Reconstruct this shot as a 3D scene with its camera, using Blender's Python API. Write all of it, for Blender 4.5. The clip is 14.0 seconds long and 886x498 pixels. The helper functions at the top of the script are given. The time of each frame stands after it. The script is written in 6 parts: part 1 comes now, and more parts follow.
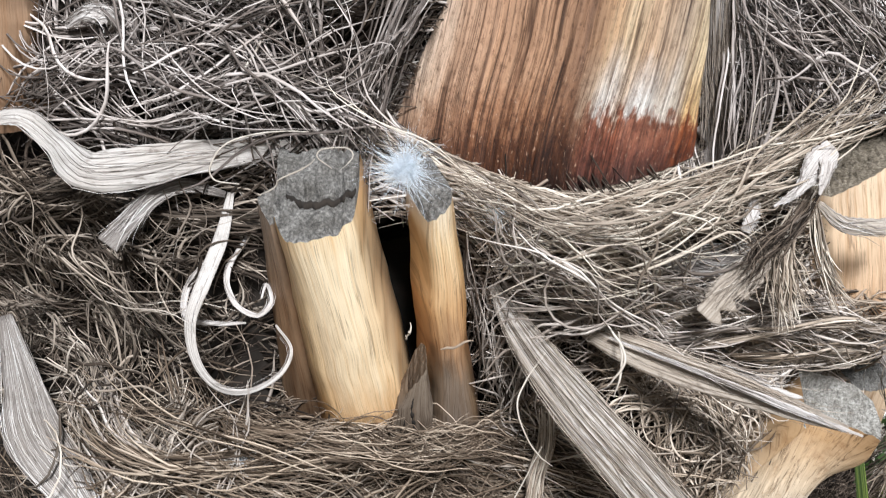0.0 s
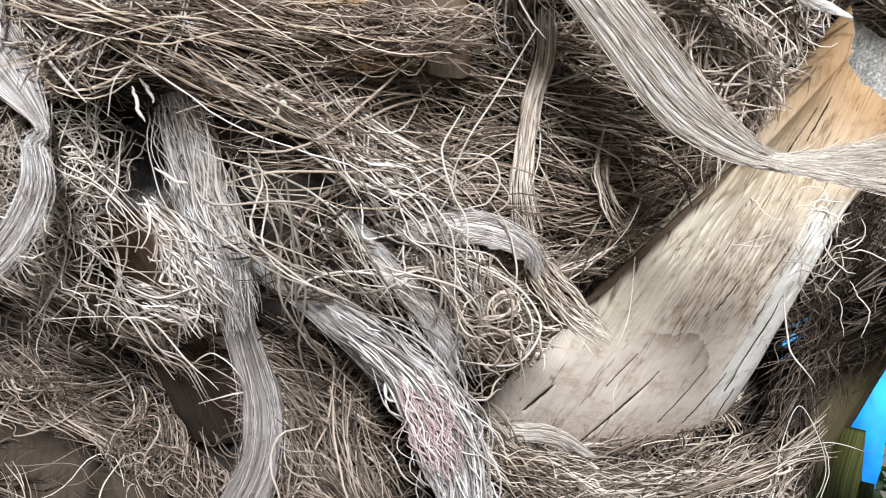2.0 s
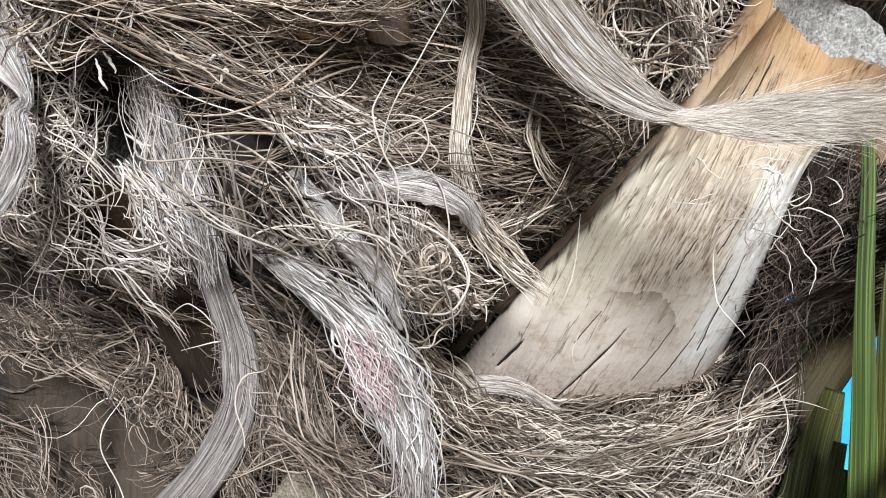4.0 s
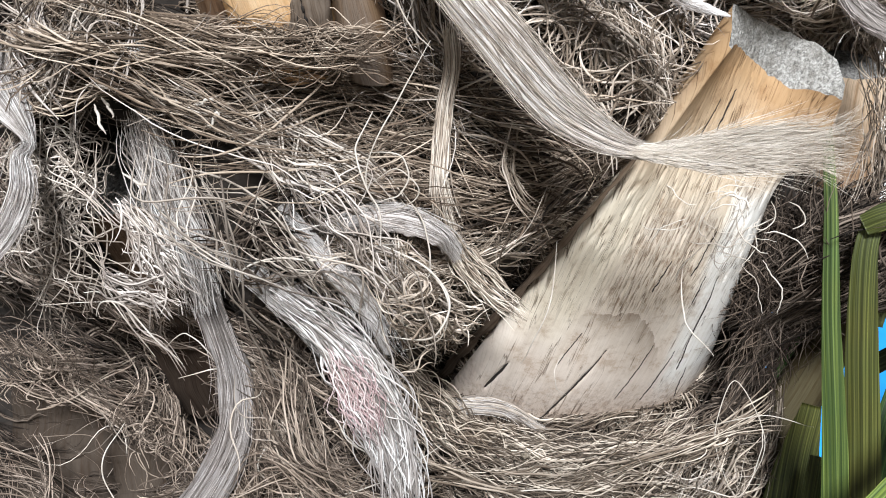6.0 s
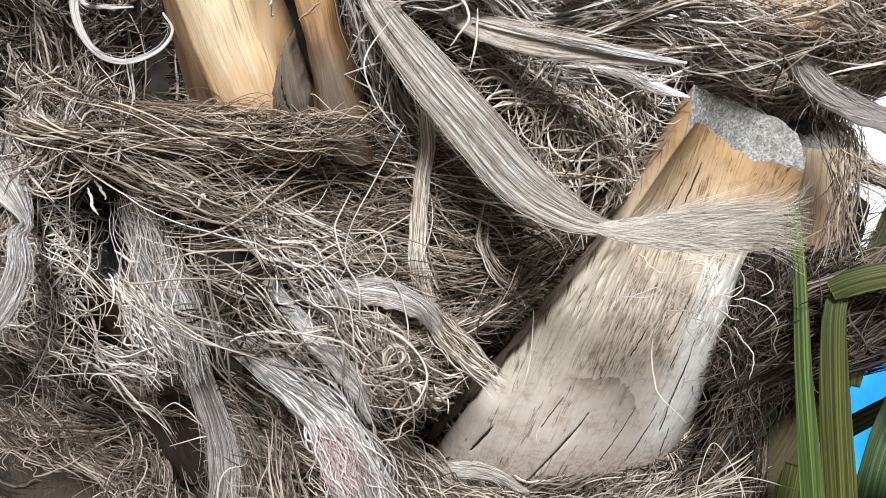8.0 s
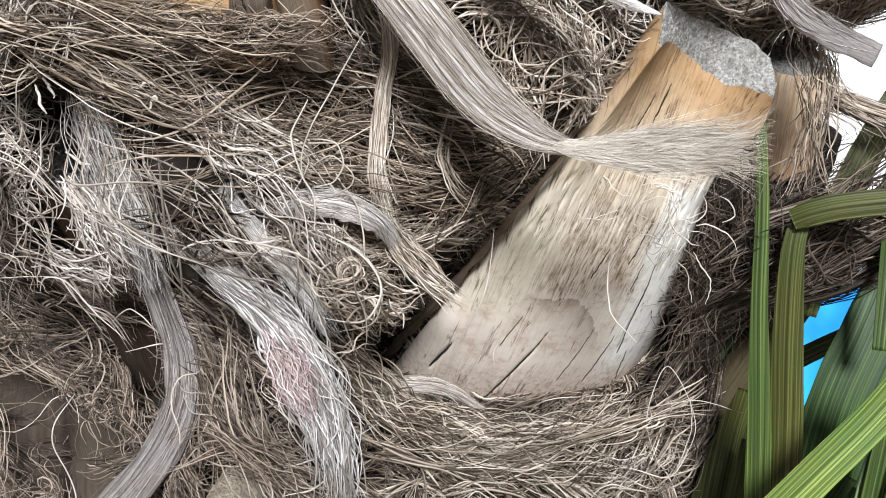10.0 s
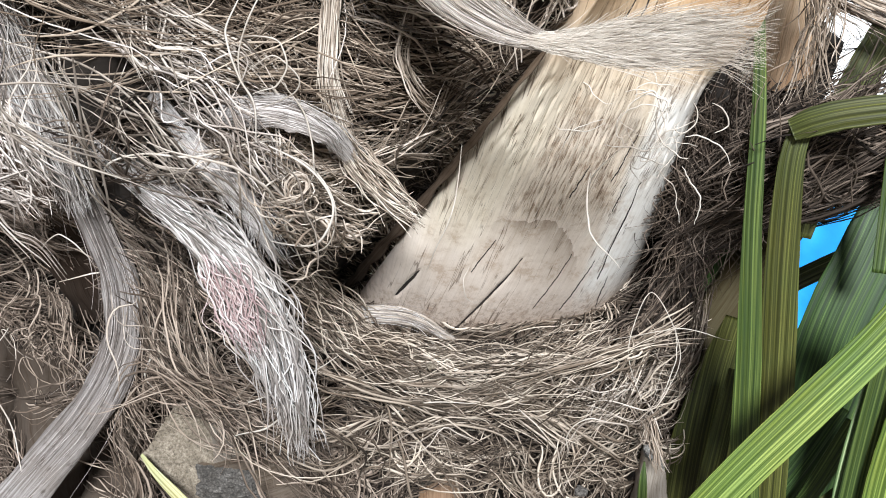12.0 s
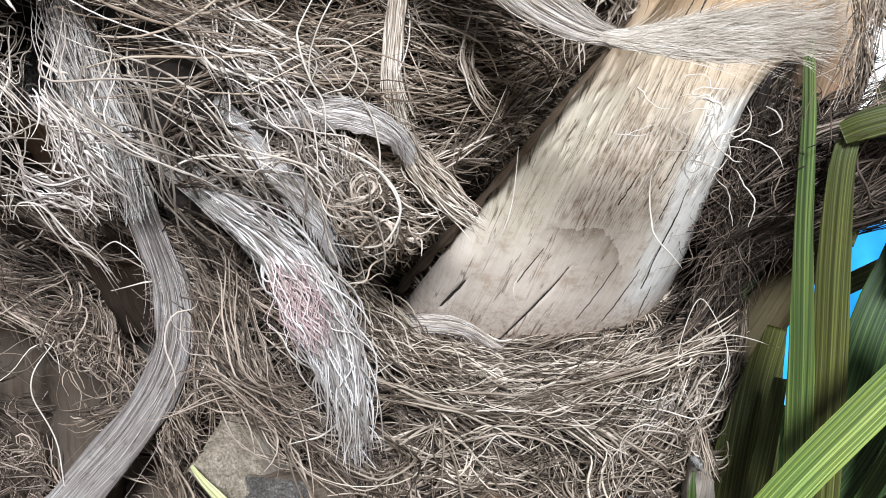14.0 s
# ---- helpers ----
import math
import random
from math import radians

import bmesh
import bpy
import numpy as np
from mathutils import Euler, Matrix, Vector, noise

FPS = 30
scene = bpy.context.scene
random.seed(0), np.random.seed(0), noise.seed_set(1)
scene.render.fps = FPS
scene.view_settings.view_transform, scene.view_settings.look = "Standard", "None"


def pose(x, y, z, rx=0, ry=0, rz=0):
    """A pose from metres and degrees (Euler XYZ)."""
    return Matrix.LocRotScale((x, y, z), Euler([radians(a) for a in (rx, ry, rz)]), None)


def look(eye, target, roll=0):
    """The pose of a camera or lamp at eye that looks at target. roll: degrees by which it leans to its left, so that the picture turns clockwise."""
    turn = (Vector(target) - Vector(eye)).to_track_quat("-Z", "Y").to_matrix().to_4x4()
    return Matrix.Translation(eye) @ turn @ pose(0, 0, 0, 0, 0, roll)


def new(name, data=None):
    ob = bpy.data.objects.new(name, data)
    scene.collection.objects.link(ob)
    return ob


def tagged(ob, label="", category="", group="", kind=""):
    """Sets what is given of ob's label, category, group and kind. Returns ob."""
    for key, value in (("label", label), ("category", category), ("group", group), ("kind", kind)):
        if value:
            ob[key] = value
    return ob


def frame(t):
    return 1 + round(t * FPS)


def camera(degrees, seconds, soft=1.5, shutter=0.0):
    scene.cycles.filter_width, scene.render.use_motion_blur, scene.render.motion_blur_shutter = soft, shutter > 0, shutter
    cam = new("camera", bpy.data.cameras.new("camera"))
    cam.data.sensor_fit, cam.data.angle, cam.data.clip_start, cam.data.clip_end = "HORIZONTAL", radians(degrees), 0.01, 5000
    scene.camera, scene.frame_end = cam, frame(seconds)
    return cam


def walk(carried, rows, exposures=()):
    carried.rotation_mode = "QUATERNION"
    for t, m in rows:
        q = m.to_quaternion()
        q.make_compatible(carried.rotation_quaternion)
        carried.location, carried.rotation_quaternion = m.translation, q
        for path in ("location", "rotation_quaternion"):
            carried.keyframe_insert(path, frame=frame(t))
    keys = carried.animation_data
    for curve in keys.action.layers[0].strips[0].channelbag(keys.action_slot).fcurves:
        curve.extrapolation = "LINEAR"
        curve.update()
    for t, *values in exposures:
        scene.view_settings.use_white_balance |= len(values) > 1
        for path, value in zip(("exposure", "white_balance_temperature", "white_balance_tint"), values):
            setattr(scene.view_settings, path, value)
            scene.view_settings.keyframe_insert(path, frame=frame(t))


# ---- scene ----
cam = camera(56.5, 14.0, soft=1.0, shutter=0.15)
METRES, EYE, TILT, LEAN, TURN = 0.55, 1.5, -5.0, 0.0, 0.0
ROWS = [
    (0.0, 0.0, 0.0, 0.0, 0.0, 0.0, 0.0),
    (0.5, 0.0278, -0.0259, -0.0761, -0.01, 0.54, -0.71),
    (1.0, -0.0067, -0.0217, -0.1182, 0.34, -0.41, -1.47),
    (1.5, -0.0245, 0.0477, -0.2071, 1.2, -1.93, -2.24),
    (2.0, 0.0591, 0.0875, -0.2959, 3.53, -2.97, -2.83),
    (2.5, 0.1451, 0.119, -0.3073, 5.76, -3.59, -3.06),
    (3.0, 0.1824, 0.1012, -0.3308, 7.4, -3.94, -3.07),
    (3.5, 0.1826, 0.0723, -0.315, 8.78, -4.66, -2.9),
    (6.0, 0.2056, 0.0199, -0.2975, 9.24, -3.18, -1.41),
    (6.5, 0.2339, 0.0003, -0.2707, 9.37, -0.71, -0.82),
    (7.0, 0.2378, -0.007, -0.2662, 9.63, 0.51, -0.37),
    (9.5, 0.2472, 0.0024, -0.2818, 9.49, -3.27, -2.17),
    (10.0, 0.2598, 0.0105, -0.2774, 8.8, -5.4, -2.83),
    (10.5, 0.2576, 0.0509, -0.3142, 8.07, -8.13, -3.26),
    (11.0, 0.2512, 0.0268, -0.3015, 7.78, -9.23, -3.19),
    (11.5, 0.2548, 0.0437, -0.301, 7.6, -9.97, -2.91),
    (12.0, 0.2673, 0.0897, -0.2994, 7.59, -10.0, -2.58),
    (12.5, 0.2384, 0.0893, -0.3095, 7.63, -9.48, -2.37),
    (13.0, 0.2047, 0.0795, -0.3451, 7.4, -8.84, -2.48),
    (13.5, 0.208, 0.0727, -0.3381, 7.23, -8.02, -2.47),
    (14.0, 0.2108, 0.0742, -0.3321, 6.99, -7.31, -2.31),
]
walk(cam, [(t, pose(0, 0, EYE, TILT, LEAN, TURN) @ pose(METRES * x, METRES * y, METRES * z, 90 + pitch, roll, yaw)) for t, x, y, z, yaw, pitch, roll in ROWS],
     [(0.0, 0.7, 6030, 9), (1.2, 0.72, 5900, 9), (2.0, 0.98, 5890, 8.5), (3.2, 0.93, 5890, 8.5), (6.0, 0.96, 5930, 8.5), (7.0, 0.88, 5950, 8.5), (9.5, 0.84, 5950, 8.5), (12.0, 0.95, 5940, 8.5), (14.0, 0.95, 5770, 8.5)])

# ---- light: bright day, soft light from above and in front of the trunk ----
world = bpy.data.worlds.new("world")
scene.world = world
world.use_nodes = True
sky = world.node_tree.nodes.new("ShaderNodeTexSky")
sky.sky_type, sky.sun_disc = "NISHITA", False
sky.sun_elevation, sky.sun_rotation = radians(33), radians(170.5)
world.node_tree.links.new(sky.outputs[0], world.node_tree.nodes["Background"].inputs[0])
world.node_tree.nodes["Background"].inputs[1].default_value = 0.014
sun = new("sun", bpy.data.lights.new("sun", "SUN"))
sun.data.energy, sun.data.angle, sun.data.color = 3.95, radians(13), (1.0, 0.985, 0.97)
sun.matrix_world = look((0.5, -2.6, 3.3), (0, 0.4, 1.3))


# ---- materials ----
def material(name, rough=0.75):
    m = bpy.data.materials.new(name)
    m.use_nodes = True
    nt = m.node_tree
    bsdf = nt.nodes["Principled BSDF"]
    bsdf.inputs["Roughness"].default_value = rough
    return m, nt, bsdf


def ramp(nt, source, stops):
    r = nt.nodes.new("ShaderNodeValToRGB")
    while len(r.color_ramp.elements) < len(stops):
        r.color_ramp.elements.new(0.5)
    for e, (p, c) in zip(r.color_ramp.elements, stops):
        e.position, e.color = p, (*c, 1)
    nt.links.new(source, r.inputs[0])
    return r.outputs[0]


def noise_on(nt, kind, scale, size=1.0, detail=4.0, rough=0.6):
    tc, mp, n = nt.nodes.new("ShaderNodeTexCoord"), nt.nodes.new("ShaderNodeMapping"), nt.nodes.new("ShaderNodeTexNoise")
    mp.inputs["Scale"].default_value = scale
    n.inputs["Scale"].default_value, n.inputs["Detail"].default_value, n.inputs["Roughness"].default_value = size, detail, rough
    nt.links.new(tc.outputs[kind], mp.inputs[0])
    nt.links.new(mp.outputs[0], n.inputs[0])
    return n.outputs[0]


def mix(nt, a, b, factor, how="MIX"):
    x = nt.nodes.new("ShaderNodeMix")
    x.data_type, x.blend_type = "RGBA", how
    for slot, v in ((0, factor), (6, a), (7, b)):
        if isinstance(v, (int, float)):
            x.inputs[slot].default_value = v
        elif isinstance(v, tuple):
            x.inputs[slot].default_value = (*v, 1)
        else:
            nt.links.new(v, x.inputs[slot])
    return x.outputs[2]


def bump(nt, bsdf, source, strength, distance):
    b = nt.nodes.new("ShaderNodeBump")
    b.inputs["Strength"].default_value, b.inputs["Distance"].default_value = strength, distance
    nt.links.new(source, b.inputs["Height"])
    nt.links.new(b.outputs[0], bsdf.inputs["Normal"])


def calc(nt, how, a, b, c=0.0):
    """One step of arithmetic on sockets or numbers."""
    x = nt.nodes.new("ShaderNodeMath")
    x.operation = how
    for slot, v in enumerate((a, b, c)):
        if isinstance(v, (int, float)):
            x.inputs[slot].default_value = v
        else:
            nt.links.new(v, x.inputs[slot])
    return x.outputs[0]


def fibre_material(name, dark, mid, pale, rough=0.85):
    m, nt, bsdf = material(name, rough)
    bsdf.inputs["Specular IOR Level"].default_value = 0.2
    g = nt.nodes.new("ShaderNodeNewGeometry")
    c = ramp(nt, g.outputs["Random Per Island"], [(0, tuple(0.55 * k for k in dark)), (0.52, tuple(0.88 * k for k in mid)), (1, tuple(min(0.84, 1.14 * k) for k in pale))])
    stain = ramp(nt, noise_on(nt, "Object", (1, 1, 1), 35), [(0.3, (0.62, 0.56, 0.5)), (0.7, (1.1, 1.08, 1.05))])
    nt.links.new(mix(nt, c, stain, 1.0, "MULTIPLY"), bsdf.inputs["Base Color"])
    return m


def strap_material(name, dark, mid, pale, across=900, blotch=25):
    """A flat sheet of fibres side by side: fine ribs, thin dark gaps that open and close, stains."""
    m, nt, bsdf = material(name, 0.85)
    bsdf.inputs["Specular IOR Level"].default_value = 0.15
    ribs = noise_on(nt, "UV", (0.45 * across, 10, 1), 1, 4, 0.7)
    c = ramp(nt, ribs, [(0.3, dark), (0.46, mid), (0.66, pale)])
    thin = noise_on(nt, "UV", (0.3 * across, 7, 1), 1, 2)
    gaps = ramp(nt, thin, [(0.478, (1, 1, 1)), (0.496, (0.36, 0.33, 0.31)), (0.504, (0.36, 0.33, 0.31)), (0.522, (1, 1, 1))])
    c = mix(nt, c, gaps, 0.6, "MULTIPLY")
    spots = ramp(nt, noise_on(nt, "UV", (260, 90, 1), 1, 6, 0.75), [(0.36, (0.38, 0.35, 0.32)), (0.46, (1, 1, 1))])
    big = ramp(nt, noise_on(nt, "Object", (1, 1, 1), blotch), [(0.35, (0.8, 0.76, 0.72)), (0.65, (1.08, 1.08, 1.08))])
    nt.links.new(mix(nt, mix(nt, c, spots, 0.8, "MULTIPLY"), big, 1.0, "MULTIPLY"), bsdf.inputs["Base Color"])
    bump(nt, bsdf, ribs, 0.6, 0.0006)
    return m


def grain_lines(nt, scale, wide=1.0, gate=(90, 28, 1), dark=(0.22, 0.16, 0.12)):
    """Thin dark checks that run along the grain and break off."""
    n = noise_on(nt, "UV", scale, 1, 3, 0.55)
    thin = ramp(nt, n, [(0.5 - 0.018 * wide, (1, 1, 1)), (0.5 - 0.003 * wide, dark), (0.5 + 0.003 * wide, dark), (0.5 + 0.02 * wide, (1, 1, 1))])
    some = ramp(nt, noise_on(nt, "UV", gate, 1, 4), [(0.46, (0, 0, 0)), (0.56, (1, 1, 1))])
    return mix(nt, (1, 1, 1), thin, some)


def stalk_material(name, bands, streak, across=420, blotch=(40, 14, 1), crack=0.0, rough=0.5, half=0.0, fibrous=0.9, lines=0.6, smudge=0.0):
    """bands: colours from the foot to the cut; streak: the tint of the grain."""
    m, nt, bsdf = material(name, rough)
    bsdf.inputs["Specular IOR Level"].default_value = 0.1 if rough > 0.65 else 0.4
    tc, sp, wob = nt.nodes.new("ShaderNodeTexCoord"), nt.nodes.new("ShaderNodeSeparateXYZ"), nt.nodes.new("ShaderNodeMath")
    nt.links.new(tc.outputs["Generated"], sp.inputs[0])
    wob.operation = "MULTIPLY_ADD"
    wob.inputs[1].default_value = 0.3
    nt.links.new(noise_on(nt, "UV", (160, 25, 1), 1, 3), wob.inputs[0])
    shift = nt.nodes.new("ShaderNodeMath")
    shift.operation = "SUBTRACT"
    shift.inputs[1].default_value = 0.15
    nt.links.new(sp.outputs[2], shift.inputs[0])
    nt.links.new(shift.outputs[0], wob.inputs[2])
    c = ramp(nt, wob.outputs[0], bands)
    grain = noise_on(nt, "UV", (across, 9, 1), 1, 5)
    fine = ramp(nt, noise_on(nt, "UV", (1700, 34, 1), 1, 6, 0.7), [(0.34, (0.4, 0.34, 0.28)), (0.45, (0.93, 0.92, 0.9)), (0.65, (1.12, 1.12, 1.12))])
    c = mix(nt, c, fine, fibrous, "MULTIPLY")
    c = mix(nt, c, ramp(nt, grain, [(0.3, streak), (0.52, (1, 1, 1)), (0.75, (1.12, 1.12, 1.1))]), 1.0, "MULTIPLY")
    c = mix(nt, c, ramp(nt, noise_on(nt, "UV", blotch, 1, 5), [(0.34, (0.62, 0.56, 0.51)), (0.46, (0.9, 0.88, 0.86)), (0.6, (1.06, 1.06, 1.06))]), 0.85, "MULTIPLY")
    if crack:
        gaps = ramp(nt, noise_on(nt, "UV", (150, 9, 1), 1, 6, 0.65), [(0.335, (0, 0, 0)), (0.36, (1, 1, 1))])
        c = mix(nt, (0.12, 0.095, 0.07), c, gaps) if crack > 0.9 else mix(nt, c, gaps, crack, "MULTIPLY")
    if smudge:
        c = mix(nt, c, ramp(nt, noise_on(nt, "Object", (1, 1, 1), 30, 9, 0.75), [(0.36, (0.5, 0.43, 0.37)), (0.44, (0.92, 0.9, 0.87)), (0.55, (1.03, 1.03, 1.03))]), smudge, "MULTIPLY")
    if lines:
        c = mix(nt, c, grain_lines(nt, (210, 6, 1)), lines, "MULTIPLY")
    if half:
        sx, ab = nt.nodes.new("ShaderNodeSeparateXYZ"), nt.nodes.new("ShaderNodeMath")
        nt.links.new(tc.outputs["UV"], sx.inputs[0])
        ab.operation = "MULTIPLY_ADD"
        ab.inputs[1].default_value, ab.inputs[2].default_value = 0.5 / half, 0.5
        nt.links.new(sx.outputs[0], ab.inputs[0])
        c = mix(nt, c, ramp(nt, ab.outputs[0], [(0.02, (0.6, 0.46, 0.34)), (0.16, (0.94, 0.78, 0.56)), (0.42, (1.05, 1.03, 1.0)), (0.8, (1.08, 1.07, 1.04)), (0.97, (0.95, 0.85, 0.72))]), 1.0, "MULTIPLY")
    nt.links.new(c, bsdf.inputs["Base Color"])
    bump(nt, bsdf, grain, 0.6, 0.0007)
    return m


def cut_material(name, dark, mid, pale):
    m, nt, bsdf = material(name, 0.9)
    grit = noise_on(nt, "Object", (1, 1, 1), 720, 6, 0.75)
    c = ramp(nt, grit, [(0.33, dark), (0.5, mid), (0.68, pale)])
    big = ramp(nt, noise_on(nt, "Object", (1, 1, 1), 130), [(0.35, (0.6, 0.58, 0.55)), (0.65, (1.1, 1.1, 1.1))])
    nt.links.new(mix(nt, c, big, 1.0, "MULTIPLY"), bsdf.inputs["Base Color"])
    bump(nt, bsdf, grit, 1.0, 0.0012)
    return m


def leaf_material(name, dark, mid, pale, across=900):
    m, nt, bsdf = material(name, 0.55)
    bsdf.inputs["Specular IOR Level"].default_value = 0.3
    lines = noise_on(nt, "UV", (across, 3, 1), 1, 3)
    c = ramp(nt, lines, [(0.36, dark), (0.5, mid), (0.63, pale), (0.7, tuple(min(0.5, 1.9 * k) for k in pale))])
    age = ramp(nt, noise_on(nt, "Object", (1, 1, 1), 22), [(0.35, (0.85, 0.95, 0.9)), (0.7, (1.1, 1.03, 0.85))])
    nt.links.new(mix(nt, c, age, 1.0, "MULTIPLY"), bsdf.inputs["Base Color"])
    bsdf.inputs["Transmission Weight"].default_value = 0.0
    bump(nt, bsdf, lines, 0.5, 0.0006)
    return m


def plain_material(name, a, b, size, rough=0.8):
    m, nt, bsdf = material(name, rough)
    n = noise_on(nt, "Object", (1, 1, 1), size, 6)
    nt.links.new(ramp(nt, n, [(0.3, a), (0.7, b)]), bsdf.inputs["Base Color"])
    bump(nt, bsdf, n, 0.5, 0.01 / size)
    return m


# near-black colour stands in for the shade in gaps between fibres and in cracks
M_CORE = plain_material("shade_dark_core", (0.008, 0.006, 0.004), (0.03, 0.022, 0.016), 60, 0.95)
# under-layer fibre darkened in colour so the gaps look shaded
M_UNDER = fibre_material("shade_dark_under_fibre", (0.018, 0.013, 0.01), (0.055, 0.042, 0.033), (0.15, 0.12, 0.097))
M_BROWN = fibre_material("brown_fibre", (0.08, 0.058, 0.042), (0.22, 0.17, 0.128), (0.56, 0.475, 0.385))
M_TAN = fibre_material("tan_fibre", (0.19, 0.15, 0.115), (0.47, 0.392, 0.315), (0.700, 0.626, 0.551))
M_GREY = fibre_material("grey_fibre", (0.085, 0.071, 0.063), (0.270, 0.235, 0.219), (0.680, 0.636, 0.621))
# brown fibre dimmed in colour for shaded hollows
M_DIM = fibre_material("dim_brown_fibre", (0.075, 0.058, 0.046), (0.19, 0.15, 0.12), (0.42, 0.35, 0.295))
# grey fibre darkened in colour for the shade beside the split leaf base
M_GREY_DARK = fibre_material("shade_dark_grey_fibre", (0.05, 0.038, 0.03), (0.15, 0.121, 0.098), (0.44, 0.385, 0.33))
M_PALE = fibre_material("pale_fibre", (0.300, 0.268, 0.248), (0.550, 0.515, 0.497), (0.800, 0.778, 0.778))
M_LIGHT = fibre_material("light_grey_fibre", (0.17, 0.14, 0.115), (0.41, 0.36, 0.31), (0.65, 0.595, 0.535))
M_FAN = fibre_material("cream_fibre", (0.7, 0.61, 0.5), (0.72, 0.655, 0.57), (0.72, 0.685, 0.63))
M_NEST = fibre_material("nest_fibre", (0.07, 0.054, 0.041), (0.235, 0.19, 0.148), (0.62, 0.55, 0.465))
M_FUZZ = fibre_material("fuzzy_tan_brown_fibre", (0.075, 0.058, 0.046), (0.2, 0.158, 0.126), (0.46, 0.388, 0.324))
M_WAVY = fibre_material("pinkish_light_fibre", (0.22, 0.185, 0.16), (0.5, 0.445, 0.405), (0.74, 0.69, 0.655))
M_BAND = fibre_material("light_tan_fibre", (0.27, 0.22, 0.175), (0.56, 0.48, 0.4), (0.76, 0.69, 0.61))
# brown fibre darkened in colour to stand for shade
M_SHADE = fibre_material("shade_dark_brown_fibre", (0.03, 0.023, 0.018), (0.085, 0.066, 0.052), (0.22, 0.178, 0.145))
M_CURL = fibre_material("single_pale_fibre", (0.55, 0.5, 0.44), (0.66, 0.61, 0.55), (0.78, 0.74, 0.68))
M_PINK = fibre_material("pink_stained_fibre", (0.56, 0.39, 0.405), (0.68, 0.525, 0.53), (0.76, 0.69, 0.685))
M_STRAP = strap_material("weathered_grey_strap", (0.42, 0.38, 0.355), (0.56, 0.525, 0.5), (0.7, 0.67, 0.655), 2600)
M_STRAP_FAN = strap_material("cream_strap", (0.62, 0.56, 0.48), (0.7, 0.64, 0.56), (0.77, 0.72, 0.65), 2800)
M_STRAP_TAN = strap_material("tan_strap", (0.25, 0.21, 0.17), (0.38, 0.33, 0.275), (0.52, 0.465, 0.405), 1800)
M_STRAP_DARK = strap_material("dark_grey_strap", (0.13, 0.115, 0.104), (0.22, 0.2, 0.186), (0.37, 0.35, 0.337), 2000)
M_STRAP_BIG = strap_material("weathered_long_strap", (0.43, 0.4, 0.37), (0.5, 0.47, 0.44), (0.59, 0.56, 0.53), 2600)
M_STRAP_GREY = strap_material("soft_grey_strap", (0.16, 0.142, 0.13), (0.25, 0.228, 0.212), (0.35, 0.328, 0.312), 2200)
M_GOLD = stalk_material("golden_stalk", [(0.02, (0.5, 0.32, 0.18)), (0.09, (0.78, 0.5, 0.27)), (0.2, (0.82, 0.58, 0.34)), (0.34, (0.9, 0.74, 0.52)), (0.7, (0.92, 0.79, 0.58)), (0.88, (0.88, 0.63, 0.35)), (0.985, (0.74, 0.55, 0.33)), (1.0, (0.5, 0.42, 0.32))], (0.86, 0.76, 0.62), 900, (30, 6, 1), half=0.021, fibrous=0.5, lines=0.5)
M_GOLD_RED = stalk_material("split_stalk", [(0.02, (0.18, 0.15, 0.13)), (0.3, (0.24, 0.19, 0.15)), (0.42, (0.42, 0.26, 0.15)), (0.56, (0.66, 0.43, 0.23)), (0.74, (0.84, 0.66, 0.42)), (0.88, (0.82, 0.74, 0.6)), (1.0, (0.6, 0.57, 0.52))], (0.72, 0.58, 0.44), 800, (30, 6, 1), half=-0.0105)
